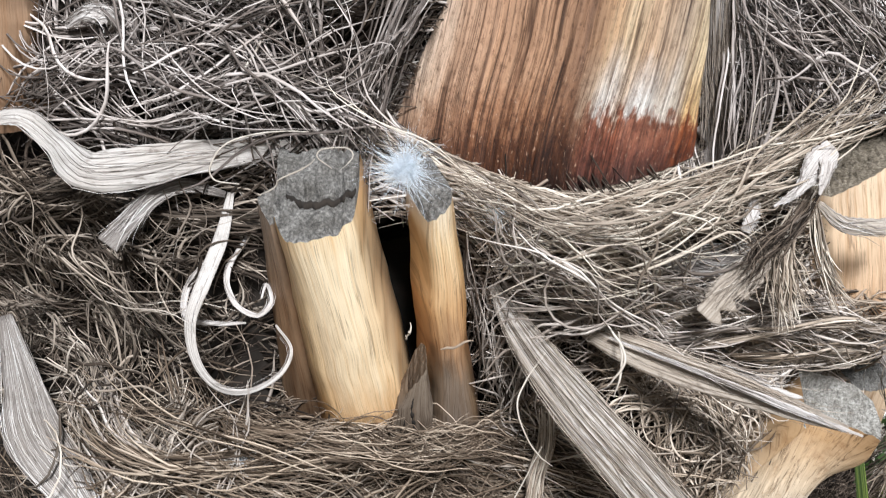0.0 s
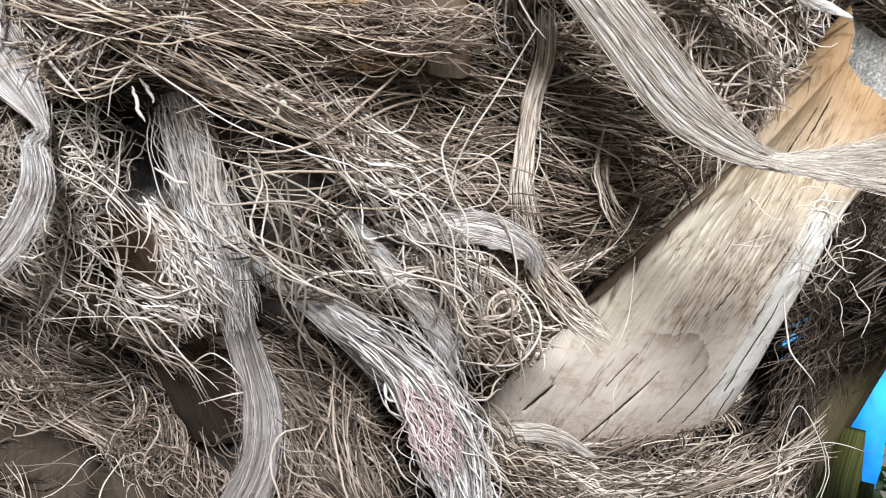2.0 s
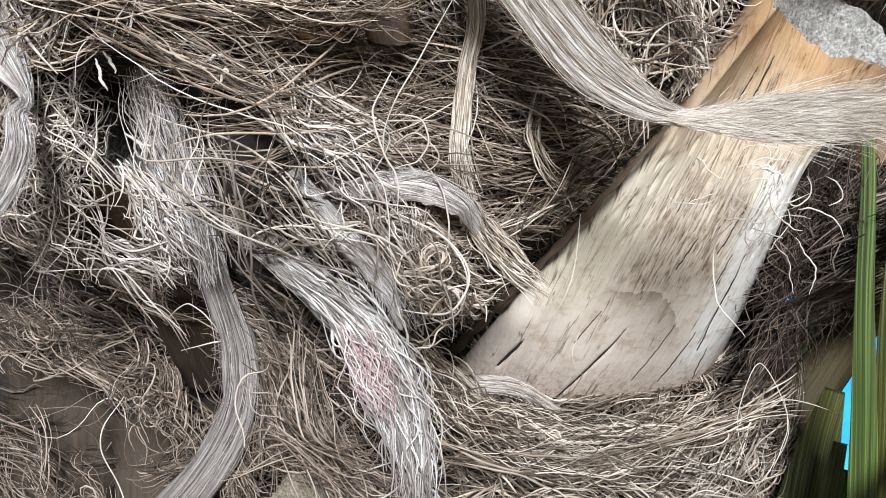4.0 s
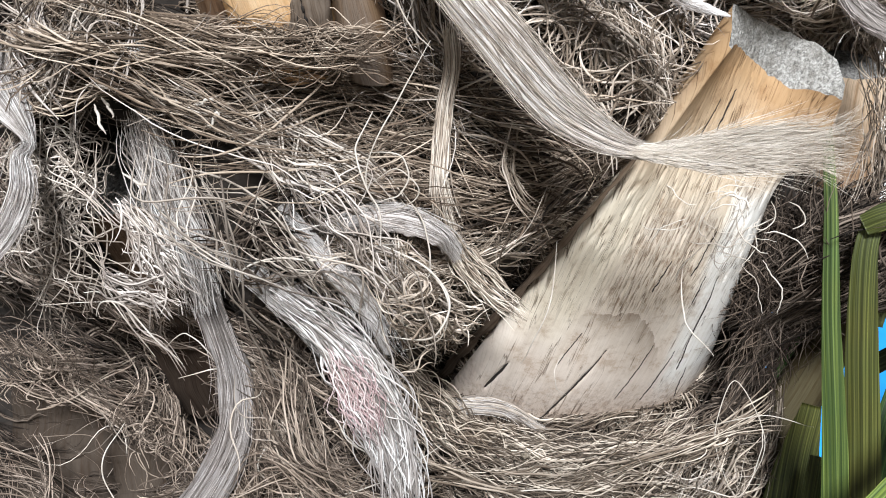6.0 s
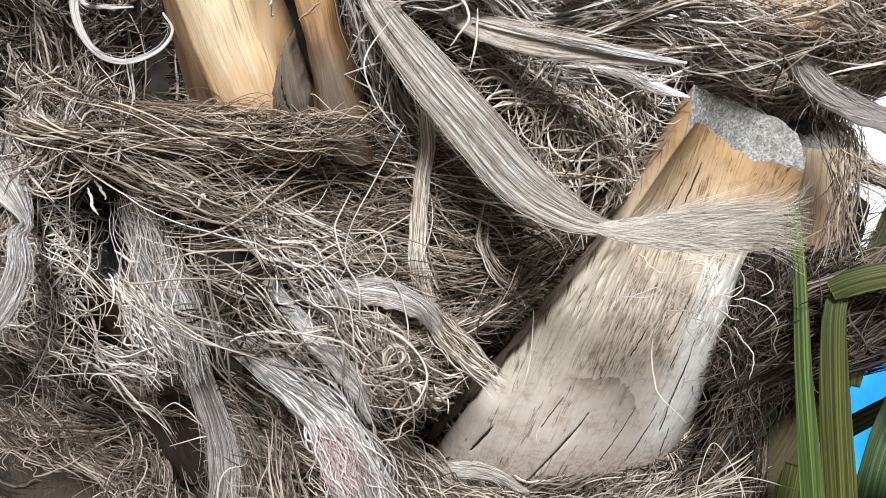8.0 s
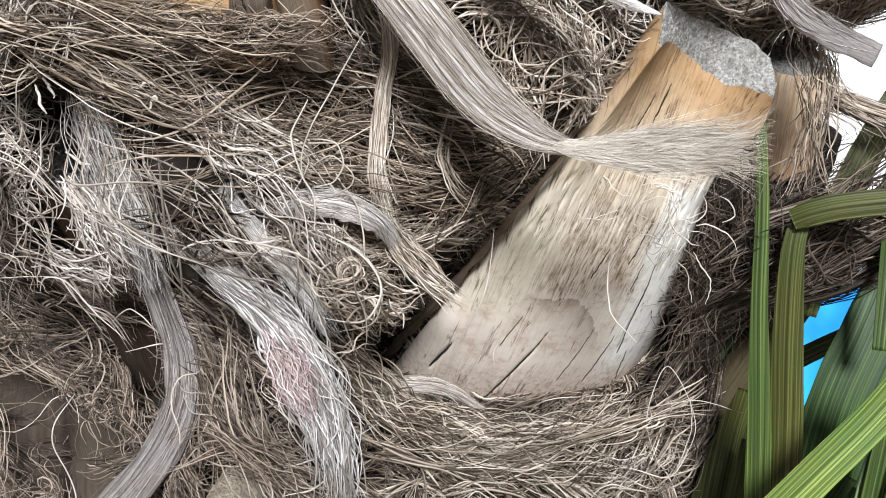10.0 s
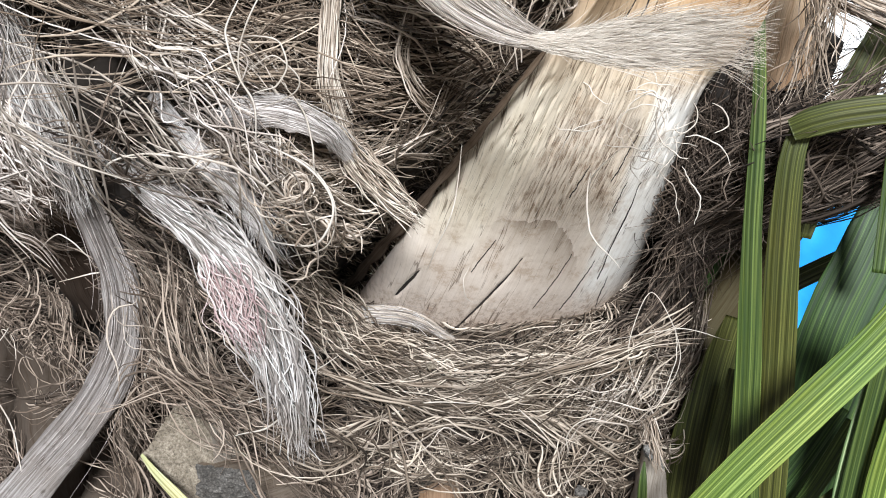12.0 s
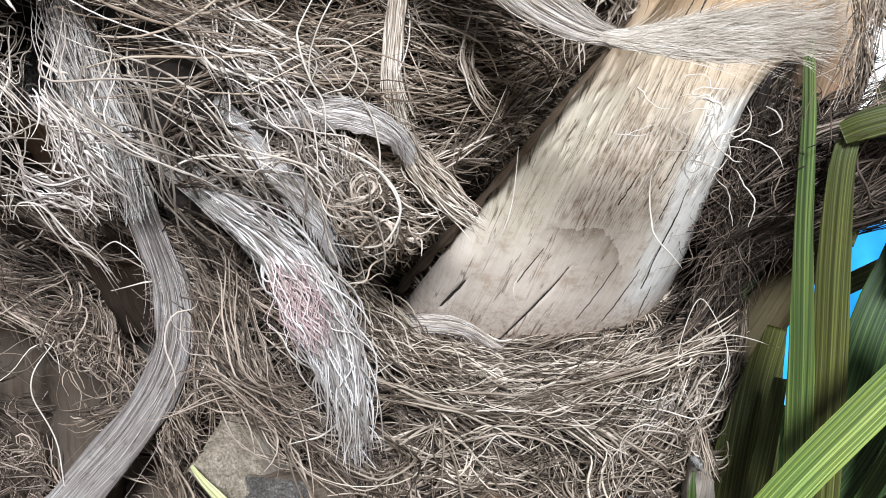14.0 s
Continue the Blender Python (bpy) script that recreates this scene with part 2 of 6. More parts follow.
def frond_material():
    """Brown and bleached bands side by side across the stalk, wine-red towards its foot."""
    m, nt, bsdf = material("red_brown_stalk", 0.5)
    tc, uv, gen = nt.nodes.new("ShaderNodeTexCoord"), nt.nodes.new("ShaderNodeSeparateXYZ"), nt.nodes.new("ShaderNodeSeparateXYZ")
    nt.links.new(tc.outputs["UV"], uv.inputs[0])
    nt.links.new(tc.outputs["Generated"], gen.inputs[0])
    wob = noise_on(nt, "UV", (120, 14, 1), 1, 4)

    def shifted(source, scale, offset, amount):
        a, c = nt.nodes.new("ShaderNodeMath"), nt.nodes.new("ShaderNodeMath")
        a.operation = c.operation = "MULTIPLY_ADD"
        a.inputs[1].default_value, a.inputs[2].default_value = scale, offset
        c.inputs[1].default_value = amount
        nt.links.new(source, a.inputs[0])
        nt.links.new(wob, c.inputs[0])
        nt.links.new(a.outputs[0], c.inputs[2])
        return c.outputs[0]

    across = shifted(uv.outputs[0], 7.5, 0.42, 0.16)
    brown = [(0.03, (0.72, 0.56, 0.43)), (0.1, (0.62, 0.42, 0.29)), (0.24, (0.56, 0.34, 0.21)), (0.42, (0.52, 0.31, 0.185)), (0.5, (0.27, 0.15, 0.09))]
    upper = ramp(nt, across, brown + [(0.56, (0.6, 0.38, 0.22)), (0.64, (0.82, 0.64, 0.42)), (0.72, (0.66, 0.46, 0.3)), (0.86, (0.58, 0.45, 0.33)), (0.97, (0.74, 0.6, 0.38))])
    lower = ramp(nt, across, brown + [(0.56, (0.62, 0.5, 0.38)), (0.6, (0.88, 0.86, 0.83)), (0.68, (0.8, 0.64, 0.5)), (0.72, (0.9, 0.89, 0.87)), (0.88, (0.74, 0.68, 0.6)), (0.95, (0.74, 0.52, 0.26))])
    band = mix(nt, lower, upper, ramp(nt, shifted(gen.outputs[2], 1.0, 0.0, 0.3), [(0.38, (0, 0, 0)), (0.52, (1, 1, 1))]))
    torn = noise_on(nt, "UV", (300, 110, 1), 1, 6, 0.75)
    low = nt.nodes.new("ShaderNodeMath")
    low.operation = "MULTIPLY_ADD"
    low.inputs[1].default_value = 0.3
    nt.links.new(torn, low.inputs[0])
    nt.links.new(gen.outputs[2], low.inputs[2])
    red = ramp(nt, low.outputs[0], [(0.17, (0.09, 0.04, 0.035)), (0.25, (0.26, 0.1, 0.07)), (0.33, (0.44, 0.19, 0.12)), (0.365, (1, 1, 1))])
    dusk = ramp(nt, low.outputs[0], [(0.17, (0.1, 0.055, 0.04)), (0.27, (0.3, 0.2, 0.15)), (0.36, (0.74, 0.64, 0.57)), (0.45, (1, 1, 1))])
    foot = mix(nt, dusk, red, ramp(nt, across, [(0.5, (0, 0, 0)), (0.58, (1, 1, 1))]))
    grain = noise_on(nt, "UV", (1000, 8, 1), 1, 7, 0.7)
    c = mix(nt, band, foot, 1.0, "MULTIPLY")
    c = mix(nt, c, ramp(nt, grain, [(0.36, (0.28, 0.22, 0.18)), (0.45, (0.9, 0.87, 0.84)), (0.68, (1.25, 1.25, 1.25))]), 1.0, "MULTIPLY")
    c = mix(nt, c, ramp(nt, noise_on(nt, "UV", (700, 240, 1), 1, 5, 0.75), [(0.36, (0.4, 0.34, 0.3)), (0.47, (1, 1, 1))]), 0.85, "MULTIPLY")
    blots = mix(nt, (1, 1, 1), ramp(nt, noise_on(nt, "UV", (230, 120, 1), 1, 6, 0.75), [(0.42, (0.4, 0.31, 0.26)), (0.54, (1.12, 1.1, 1.07))]), ramp(nt, low.outputs[0], [(0.3, (1, 1, 1)), (0.62, (0, 0, 0))]))
    c = mix(nt, c, blots, 0.7, "MULTIPLY")
    flecks = mix(nt, (0, 0, 0), ramp(nt, noise_on(nt, "UV", (900, 330, 1), 1, 3), [(0.62, (0, 0, 0)), (0.7, (0.7, 0.7, 0.7))]), ramp(nt, low.outputs[0], [(0.36, (1, 1, 1)), (0.6, (0, 0, 0))]))
    c = mix(nt, c, (0.66, 0.46, 0.32), flecks)
    c = mix(nt, c, grain_lines(nt, (130, 2.0, 1), 1.5, (70, 6, 1), (0.14, 0.09, 0.065)), 0.8, "MULTIPLY")
    c = mix(nt, c, grain_lines(nt, (260, 3.5, 1), 1.3, (90, 9, 1), (0.2, 0.13, 0.1)), 0.7, "MULTIPLY")
    c = mix(nt, c, grain_lines(nt, (600, 9, 1), 1.6), 0.6, "MULTIPLY")
    nt.links.new(c, bsdf.inputs["Base Color"])
    bump(nt, bsdf, grain, 0.9, 0.0018)
    return m


M_FROND = frond_material()
def bleached_material():
    """Cream wood: smooth below with an arched stain, rough and checked above, tan in the hollow and darkened for shade
    under its rim, a flank painted bluish-white for the skylight on it.
    """
    m, nt, bsdf = material("bleached_stalk", 0.72)
    bsdf.inputs["Specular IOR Level"].default_value = 0.15
    tc, uv = nt.nodes.new("ShaderNodeTexCoord"), nt.nodes.new("ShaderNodeSeparateXYZ")
    nt.links.new(tc.outputs["UV"], uv.inputs[0])
    v = calc(nt, "MULTIPLY", uv.outputs[1], 1 / 0.256)
    u = calc(nt, "ADD", calc(nt, "DIVIDE", uv.outputs[0], calc(nt, "MULTIPLY_ADD", v, -0.1226, 0.2055)), 0.5)
    v = calc(nt, "MULTIPLY_ADD", noise_on(nt, "UV", (45, 22, 1), 1, 5, 0.65), 0.1, calc(nt, "SUBTRACT", v, 0.05))
    u = calc(nt, "MULTIPLY_ADD", noise_on(nt, "UV", (60, 22, 1), 1, 5, 0.6), 0.12, calc(nt, "SUBTRACT", u, 0.06))
    on, off = (1, 1, 1), (0, 0, 0)
    # the deepest tan at the top holds the shade under the rim
    c = ramp(nt, v, [(0.0, (0.33, 0.25, 0.19)), (0.05, (0.5, 0.4, 0.32)), (0.16, (0.62, 0.535, 0.455)), (0.42, (0.67, 0.595, 0.505)), (0.64, (0.66, 0.58, 0.46)), (0.76, (0.68, 0.57, 0.43)), (0.9, (0.58, 0.43, 0.28)), (1.0, (0.46, 0.3, 0.16))])
    cream = mix(nt, off, ramp(nt, u, [(0.16, on), (0.27, off)]), ramp(nt, v, [(0.3, off), (0.42, on), (0.7, on), (0.78, off)]))
    c = mix(nt, c, (0.69, 0.615, 0.49), cream)
    rough = mix(nt, off, ramp(nt, u, [(0.2, off), (0.3, on), (0.58, on), (0.68, off)]), ramp(nt, v, [(0.4, off), (0.45, on), (0.66, on), (0.74, off)]))
    c = mix(nt, c, (0.58, 0.505, 0.415), rough)
    # flank whitened in colour for the cool light on it
    flank = mix(nt, off, ramp(nt, u, [(0.64, off), (0.7, on)]), ramp(nt, v, [(0.06, off), (0.2, on), (0.72, on), (0.8, off)]))
    c = mix(nt, c, (0.72, 0.705, 0.665), mix(nt, off, flank, 0.85))
    reach = calc(nt, "SQRT", calc(nt, "ADD", calc(nt, "POWER", calc(nt, "MULTIPLY", calc(nt, "ABSOLUTE", calc(nt, "SUBTRACT", u, 0.34), 0), 1 / 0.27), 2.0), calc(nt, "POWER", calc(nt, "MULTIPLY", calc(nt, "MAXIMUM", calc(nt, "SUBTRACT", v, 0.22), 0.0), 1 / 0.2), 2.0)), 0)
    arch = ramp(nt, reach, [(0.45, on), (0.78, (0.86, 0.84, 0.82)), (0.92, (0.62, 0.58, 0.54)), (0.99, (0.5, 0.45, 0.41)), (1.03, (0.88, 0.86, 0.84)), (1.12, on)])
    where = mix(nt, off, ramp(nt, u, [(0.2, off), (0.32, on)]), ramp(nt, v, [(0.2, off), (0.34, on)]))
    where = mix(nt, off, where, ramp(nt, noise_on(nt, "UV", (240, 14, 1), 1, 4), [(0.36, (0.35, 0.35, 0.35)), (0.56, on)]))
    c = mix(nt, c, arch, where, "MULTIPLY")
    grain = noise_on(nt, "UV", (420, 9, 1), 1, 5)
    c = mix(nt, c, ramp(nt, grain, [(0.3, (0.92, 0.9, 0.87)), (0.52, on), (0.75, (1.05, 1.05, 1.04))]), 1.0, "MULTIPLY")
    fine = noise_on(nt, "UV", (1500, 40, 1), 1, 6, 0.7)
    c = mix(nt, c, ramp(nt, fine, [(0.34, (0.6, 0.54, 0.48)), (0.46, (0.95, 0.94, 0.93)), (0.66, (1.05, 1.05, 1.05))]), 0.4, "MULTIPLY")
    dashes = noise_on(nt, "UV", (620, 85, 1), 1, 4, 0.6)
    c = mix(nt, c, mix(nt, on, ramp(nt, dashes, [(0.38, (0.5, 0.43, 0.37)), (0.47, (0.95, 0.94, 0.93)), (0.62, (1.15, 1.14, 1.12))]), rough), 1.0, "MULTIPLY")
    mottle = ramp(nt, noise_on(nt, "Object", (1, 1, 1), 70, 8, 0.75), [(0.36, (0.66, 0.58, 0.51)), (0.46, (0.94, 0.92, 0.9)), (0.58, (1.03, 1.03, 1.03))])
    c = mix(nt, c, mottle, 0.75, "MULTIPLY")
    dirt = mix(nt, off, ramp(nt, noise_on(nt, "UV", (330, 260, 1), 1, 6, 0.8), [(0.42, on), (0.52, off)]), ramp(nt, v, [(0.05, on), (0.2, off)]))
    c = mix(nt, c, (0.16, 0.115, 0.085), mix(nt, off, dirt, 0.7))
    c = mix(nt, c, grain_lines(nt, (110, 6, 1), 0.55, (60, 20, 1), (0.16, 0.12, 0.09)), 0.8, "MULTIPLY")
    c = mix(nt, c, mix(nt, on, grain_lines(nt, (300, 14, 1), 0.9, (110, 40, 1), (0.14, 0.1, 0.075)), ramp(nt, v, [(0.38, off), (0.48, on)])), 0.9, "MULTIPLY")
    c = mix(nt, c, mix(nt, on, grain_lines(nt, (190, 10, 1), 0.8, (70, 34, 1), (0.2, 0.15, 0.11)), ramp(nt, v, [(0.36, off), (0.46, on)])), 0.6, "MULTIPLY")
    nt.links.new(c, bsdf.inputs["Base Color"])
    bump(nt, bsdf, calc(nt, "ADD", calc(nt, "MULTIPLY", grain, 0.12), calc(nt, "MULTIPLY", mix(nt, (0.5, 0.5, 0.5), dashes, rough), 1.0)), 0.8, 0.0014)
    return m


M_PALE_STALK = bleached_material()
M_RUST_STALK = stalk_material("rust_tan_stalk", [(0.0, (0.3, 0.19, 0.12)), (0.5, (0.56, 0.37, 0.24)), (1.0, (0.64, 0.46, 0.33))], (0.8, 0.68, 0.56), fibrous=0.5, rough=0.7)
M_TAN_STALK = stalk_material("tan_stalk", [(0.0, (0.56, 0.37, 0.23)), (0.5, (0.76, 0.57, 0.39)), (1.0, (0.78, 0.63, 0.47))], (0.74, 0.6, 0.46), fibrous=0.6)
# orange stalk toned down in colour for shaded pieces
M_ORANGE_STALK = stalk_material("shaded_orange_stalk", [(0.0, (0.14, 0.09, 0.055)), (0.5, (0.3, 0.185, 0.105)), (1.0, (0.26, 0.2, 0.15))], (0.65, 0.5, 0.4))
# lower still, most at the foot: shade painted into the orange wood
M_DUSK_STALK = stalk_material("shade_darkened_orange_stalk", [(0.0, (0.022, 0.016, 0.012)), (0.45, (0.045, 0.031, 0.022)), (0.75, (0.13, 0.088, 0.058)), (1.0, (0.14, 0.108, 0.08))], (0.6, 0.5, 0.4), rough=0.85, smudge=0.9)
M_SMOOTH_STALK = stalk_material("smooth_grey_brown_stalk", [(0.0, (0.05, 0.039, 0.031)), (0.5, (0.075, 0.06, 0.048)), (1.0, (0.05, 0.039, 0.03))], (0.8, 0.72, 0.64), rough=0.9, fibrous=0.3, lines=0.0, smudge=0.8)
M_BARK = stalk_material("flaking_dark_bark", [(0.0, (0.06, 0.045, 0.034)), (0.5, (0.12, 0.09, 0.066)), (1.0, (0.16, 0.12, 0.085))], (0.5, 0.42, 0.35), 700, (90, 60, 1), 0.6, rough=0.85)
M_CHAR_STALK = stalk_material("dark_weathered_stalk", [(0.0, (0.1, 0.08, 0.063)), (0.5, (0.21, 0.17, 0.135)), (1.0, (0.3, 0.245, 0.19))], (0.6, 0.52, 0.45), 500, (50, 20, 1), 0.5, rough=0.8)
# olive-tan dimmed in colour for shade, lighter towards the lit top
M_OLIVE_STALK = stalk_material("shade_dimmed_olive_stalk", [(0.0, (0.03, 0.025, 0.013)), (0.5, (0.06, 0.05, 0.026)), (1.0, (0.11, 0.09, 0.05))], (0.7, 0.6, 0.45), rough=0.7, fibrous=0.4)
M_GREY_STALK = stalk_material("grey_weathered_stalk", [(0.0, (0.3, 0.27, 0.24)), (0.5, (0.42, 0.38, 0.33)), (1.0, (0.45, 0.4, 0.34))], (0.55, 0.5, 0.45), 300, (50, 20, 1), 0.5)
M_CUT = cut_material("grey_cut_end", (0.035, 0.032, 0.03), (0.19, 0.18, 0.165), (0.42, 0.4, 0.37))
M_CUT_DARK = cut_material("dark_crumbled_cut_end", (0.025, 0.022, 0.019), (0.11, 0.1, 0.088), (0.27, 0.25, 0.225))
M_CUT_LIGHT = cut_material("light_grey_cut_end", (0.07, 0.066, 0.06), (0.36, 0.345, 0.315), (0.64, 0.62, 0.58))
M_CUT_TAN = cut_material("tan_cut_end", (0.07, 0.055, 0.038), (0.24, 0.2, 0.148), (0.4, 0.35, 0.275))
# leaf greens lowered in colour for shade, with deeper shaded and sunlit copies
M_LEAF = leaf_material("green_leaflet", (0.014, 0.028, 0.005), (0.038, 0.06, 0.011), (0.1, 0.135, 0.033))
M_LEAF_DARK = leaf_material("shaded_green_leaflet", (0.007, 0.018, 0.003), (0.02, 0.045, 0.008), (0.055, 0.095, 0.022))
M_LEAF_LIGHT = leaf_material("sunlit_green_leaflet", (0.034, 0.058, 0.008), (0.09, 0.132, 0.02), (0.26, 0.32, 0.08))
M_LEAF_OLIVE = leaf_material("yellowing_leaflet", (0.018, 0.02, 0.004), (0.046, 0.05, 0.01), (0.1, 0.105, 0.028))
M_LEAF_PALE = leaf_material("pale_bluish_green_leaflet", (0.045, 0.08, 0.03), (0.11, 0.165, 0.07), (0.25, 0.33, 0.17))
M_LEAF_YELLOW = leaf_material("dry_yellow_leaflet", (0.24, 0.22, 0.1), (0.42, 0.4, 0.22), (0.56, 0.54, 0.38))
M_FEATHER = plain_material("white_down", (0.72, 0.8, 0.88), (0.88, 0.92, 0.96), 200, 0.6)
M_FLUFF = plain_material("pale_blue_fluff", (0.7, 0.74, 0.78), (0.85, 0.87, 0.88), 300, 0.7)
M_BLUE = plain_material("blue_plastic", (0.02, 0.22, 0.75), (0.06, 0.42, 0.95), 6, 0.35)
M_WALL = plain_material("white_plaster", (0.74, 0.73, 0.7), (0.84, 0.83, 0.8), 3, 0.9)
M_GROUND = plain_material("sandy_ground", (0.19, 0.165, 0.135), (0.3, 0.265, 0.22), 4, 0.95)

K = (-0.019, 0.094, -0.099, -0.003, -0.036, 0.037, 0.030, -0.024, -0.021, 0.063, 0.022)
# the trunk's outer face: arc u from the front line, height z, lift off it
R0, CX, CY = 0.345, -0.04, 0.72


def smooth(a, b, t):
    s = np.clip((t - a) / (b - a), 0, 1)
    return s * s * (3 - 2 * s)


def radius(u, z):
    low = (1 - smooth(1.17, 1.31, z)) * smooth(-0.36, -0.17, u)
    belt = np.exp(-((z - 1.335) / 0.035) ** 2)
    r = R0 + 0.0 - K[0] - low * (K[1] + K[2] * u) - belt * (K[3] + K[4] * u)
    r -= K[5] * np.exp(-((u + 0.16) / 0.07) ** 2 - ((z - 1.42) / 0.05) ** 2)
    r -= K[6] * np.exp(-((u - 0.15) / 0.06) ** 2 - ((z - 1.24) / 0.06) ** 2)
    r -= K[7] * np.exp(-((u + 0.01) / 0.06) ** 2 - ((z - 1.15) / 0.05) ** 2)
    r -= K[8] * np.exp(-((u - 0.10) / 0.06) ** 2 - ((z - 1.475) / 0.03) ** 2)
    r -= K[9] * np.exp(-((u - 0.05) / 0.08) ** 2 - ((z - 1.36) / 0.045) ** 2)
    r -= K[10] * np.exp(-((u - 0.20) / 0.07) ** 2 - ((z - 1.12) / 0.04) ** 2)
    r += (0.03 * smooth(0.13, 0.22, u) + 0.07 * smooth(0.22, 0.5, u)) * smooth(1.385, 1.43, z)
    r += 0.13 * smooth(0.25, 0.5, u) * smooth(1.19, 1.25, z) * (1 - smooth(1.33, 1.365, z))
    r -= 0.024 * np.exp(-((u - 0.15) / 0.06) ** 2 - ((z - 1.42) / 0.035) ** 2)
    r -= 0.03 * np.exp(-((u - 0.10) / 0.085) ** 2 - ((z - 1.315) / 0.05) ** 2)
    return r


def surface(u, z, lift=0.0):
    r = radius(u, z) + lift
    return np.stack([CX + r * np.sin(u / R0), CY - r * np.cos(u / R0), z + 0 * u], -1)


RNG = np.random.default_rng(7)
DENSITY = 0.8


# ---- mesh building ----
def build(name, verts, quads, mat, parent=None, uv=None, label="", smooth_faces=True):
    """One mesh object out of vertex and quad arrays; uv holds one pair for each vertex."""
    verts, quads = np.asarray(verts, np.float32), np.asarray(quads, np.int32)
    me = bpy.data.meshes.new(name)
    me.vertices.add(len(verts))
    me.vertices.foreach_set("co", verts.ravel())
    me.loops.add(quads.size)
    me.loops.foreach_set("vertex_index", quads.ravel())
    me.polygons.add(len(quads))
    me.polygons.foreach_set("loop_start", np.arange(0, quads.size, 4, dtype=np.int32))
    if uv is not None:
        layer = me.uv_layers.new(name="UVMap")
        layer.data.foreach_set("uv", np.asarray(uv, np.float32)[quads.ravel()].ravel())
    me.polygons.foreach_set("use_smooth", np.full(len(quads), smooth_faces))
    me.update(calc_edges=True)
    me.materials.append(mat)
    ob = new(name, me)
    if parent is not None:
        ob.parent = parent
    if label:
        ob["label"] = label
    return ob


def unit(v):
    return v / np.maximum(np.linalg.norm(v, axis=-1, keepdims=True), 1e-9)


def spline(points, count):
    """Catmull-Rom through points, evenly spaced."""
    p = np.asarray(points, float)
    if p.ndim == 1:
        p = p[:, None]
    ext = np.vstack([2 * p[0] - p[1], p, 2 * p[-1] - p[-2]])
    s = np.linspace(0, len(p) - 1, count)
    i = np.minimum(s.astype(int), len(p) - 2)
    f = (s - i)[:, None]
    a, b, c, d = ext[i], ext[i + 1], ext[i + 2], ext[i + 3]
    return 0.5 * (2 * b + (c - a) * f + (2 * a - 5 * b + 4 * c - d) * f ** 2 + (3 * b - a - 3 * c + d) * f ** 3)


def tubes(paths, radii, sides=3):
    """Tapered tubes along paths (n, s, 3): their vertices and quads."""
    n, s, _ = paths.shape
    tan = unit(np.gradient(paths, axis=1))
    ref = unit(np.array([0.1, -1.0, 0.25]) + RNG.normal(0, 0.15, (n, 1, 3)))
    side = unit(np.cross(tan, ref))
    up = np.cross(side, tan)
    taper = np.clip(np.minimum(np.linspace(0.45, 3, s), np.linspace(3, 0.3, s)), 0, 1)
    r = (np.asarray(radii).reshape(n, 1) * taper)[..., None]
    a = np.arange(sides) * 2 * np.pi / sides + 0.5
    v = paths[:, :, None] + r[:, :, None] * (side[:, :, None] * np.cos(a)[:, None] + up[:, :, None] * np.sin(a)[:, None])
    base = np.arange(n)[:, None, None] * s * sides + np.arange(s - 1)[None, :, None] * sides
    k, k2 = np.arange(sides), (np.arange(sides) + 1) % sides
    q = np.stack([base + k, base + k2, base + sides + k2, base + sides + k], -1)
    return v.reshape(-1, 3), q.reshape(-1, 4)


def wander(n, s, amount, waves=2.0):
    """Smooth random curves (n, s) of zero mean."""
    t = np.linspace(0, 1, s)
    out = np.zeros((n, s))
    for k in range(1, 4):
        w = waves * k * RNG.uniform(0.6, 1.4, (n, 1))
        out += RNG.normal(0, 1, (n, 1)) / k ** 1.7 * np.sin(2 * np.pi * (w * t / 2 + RNG.uniform(0, 1, (n, 1))))
    return out * amount


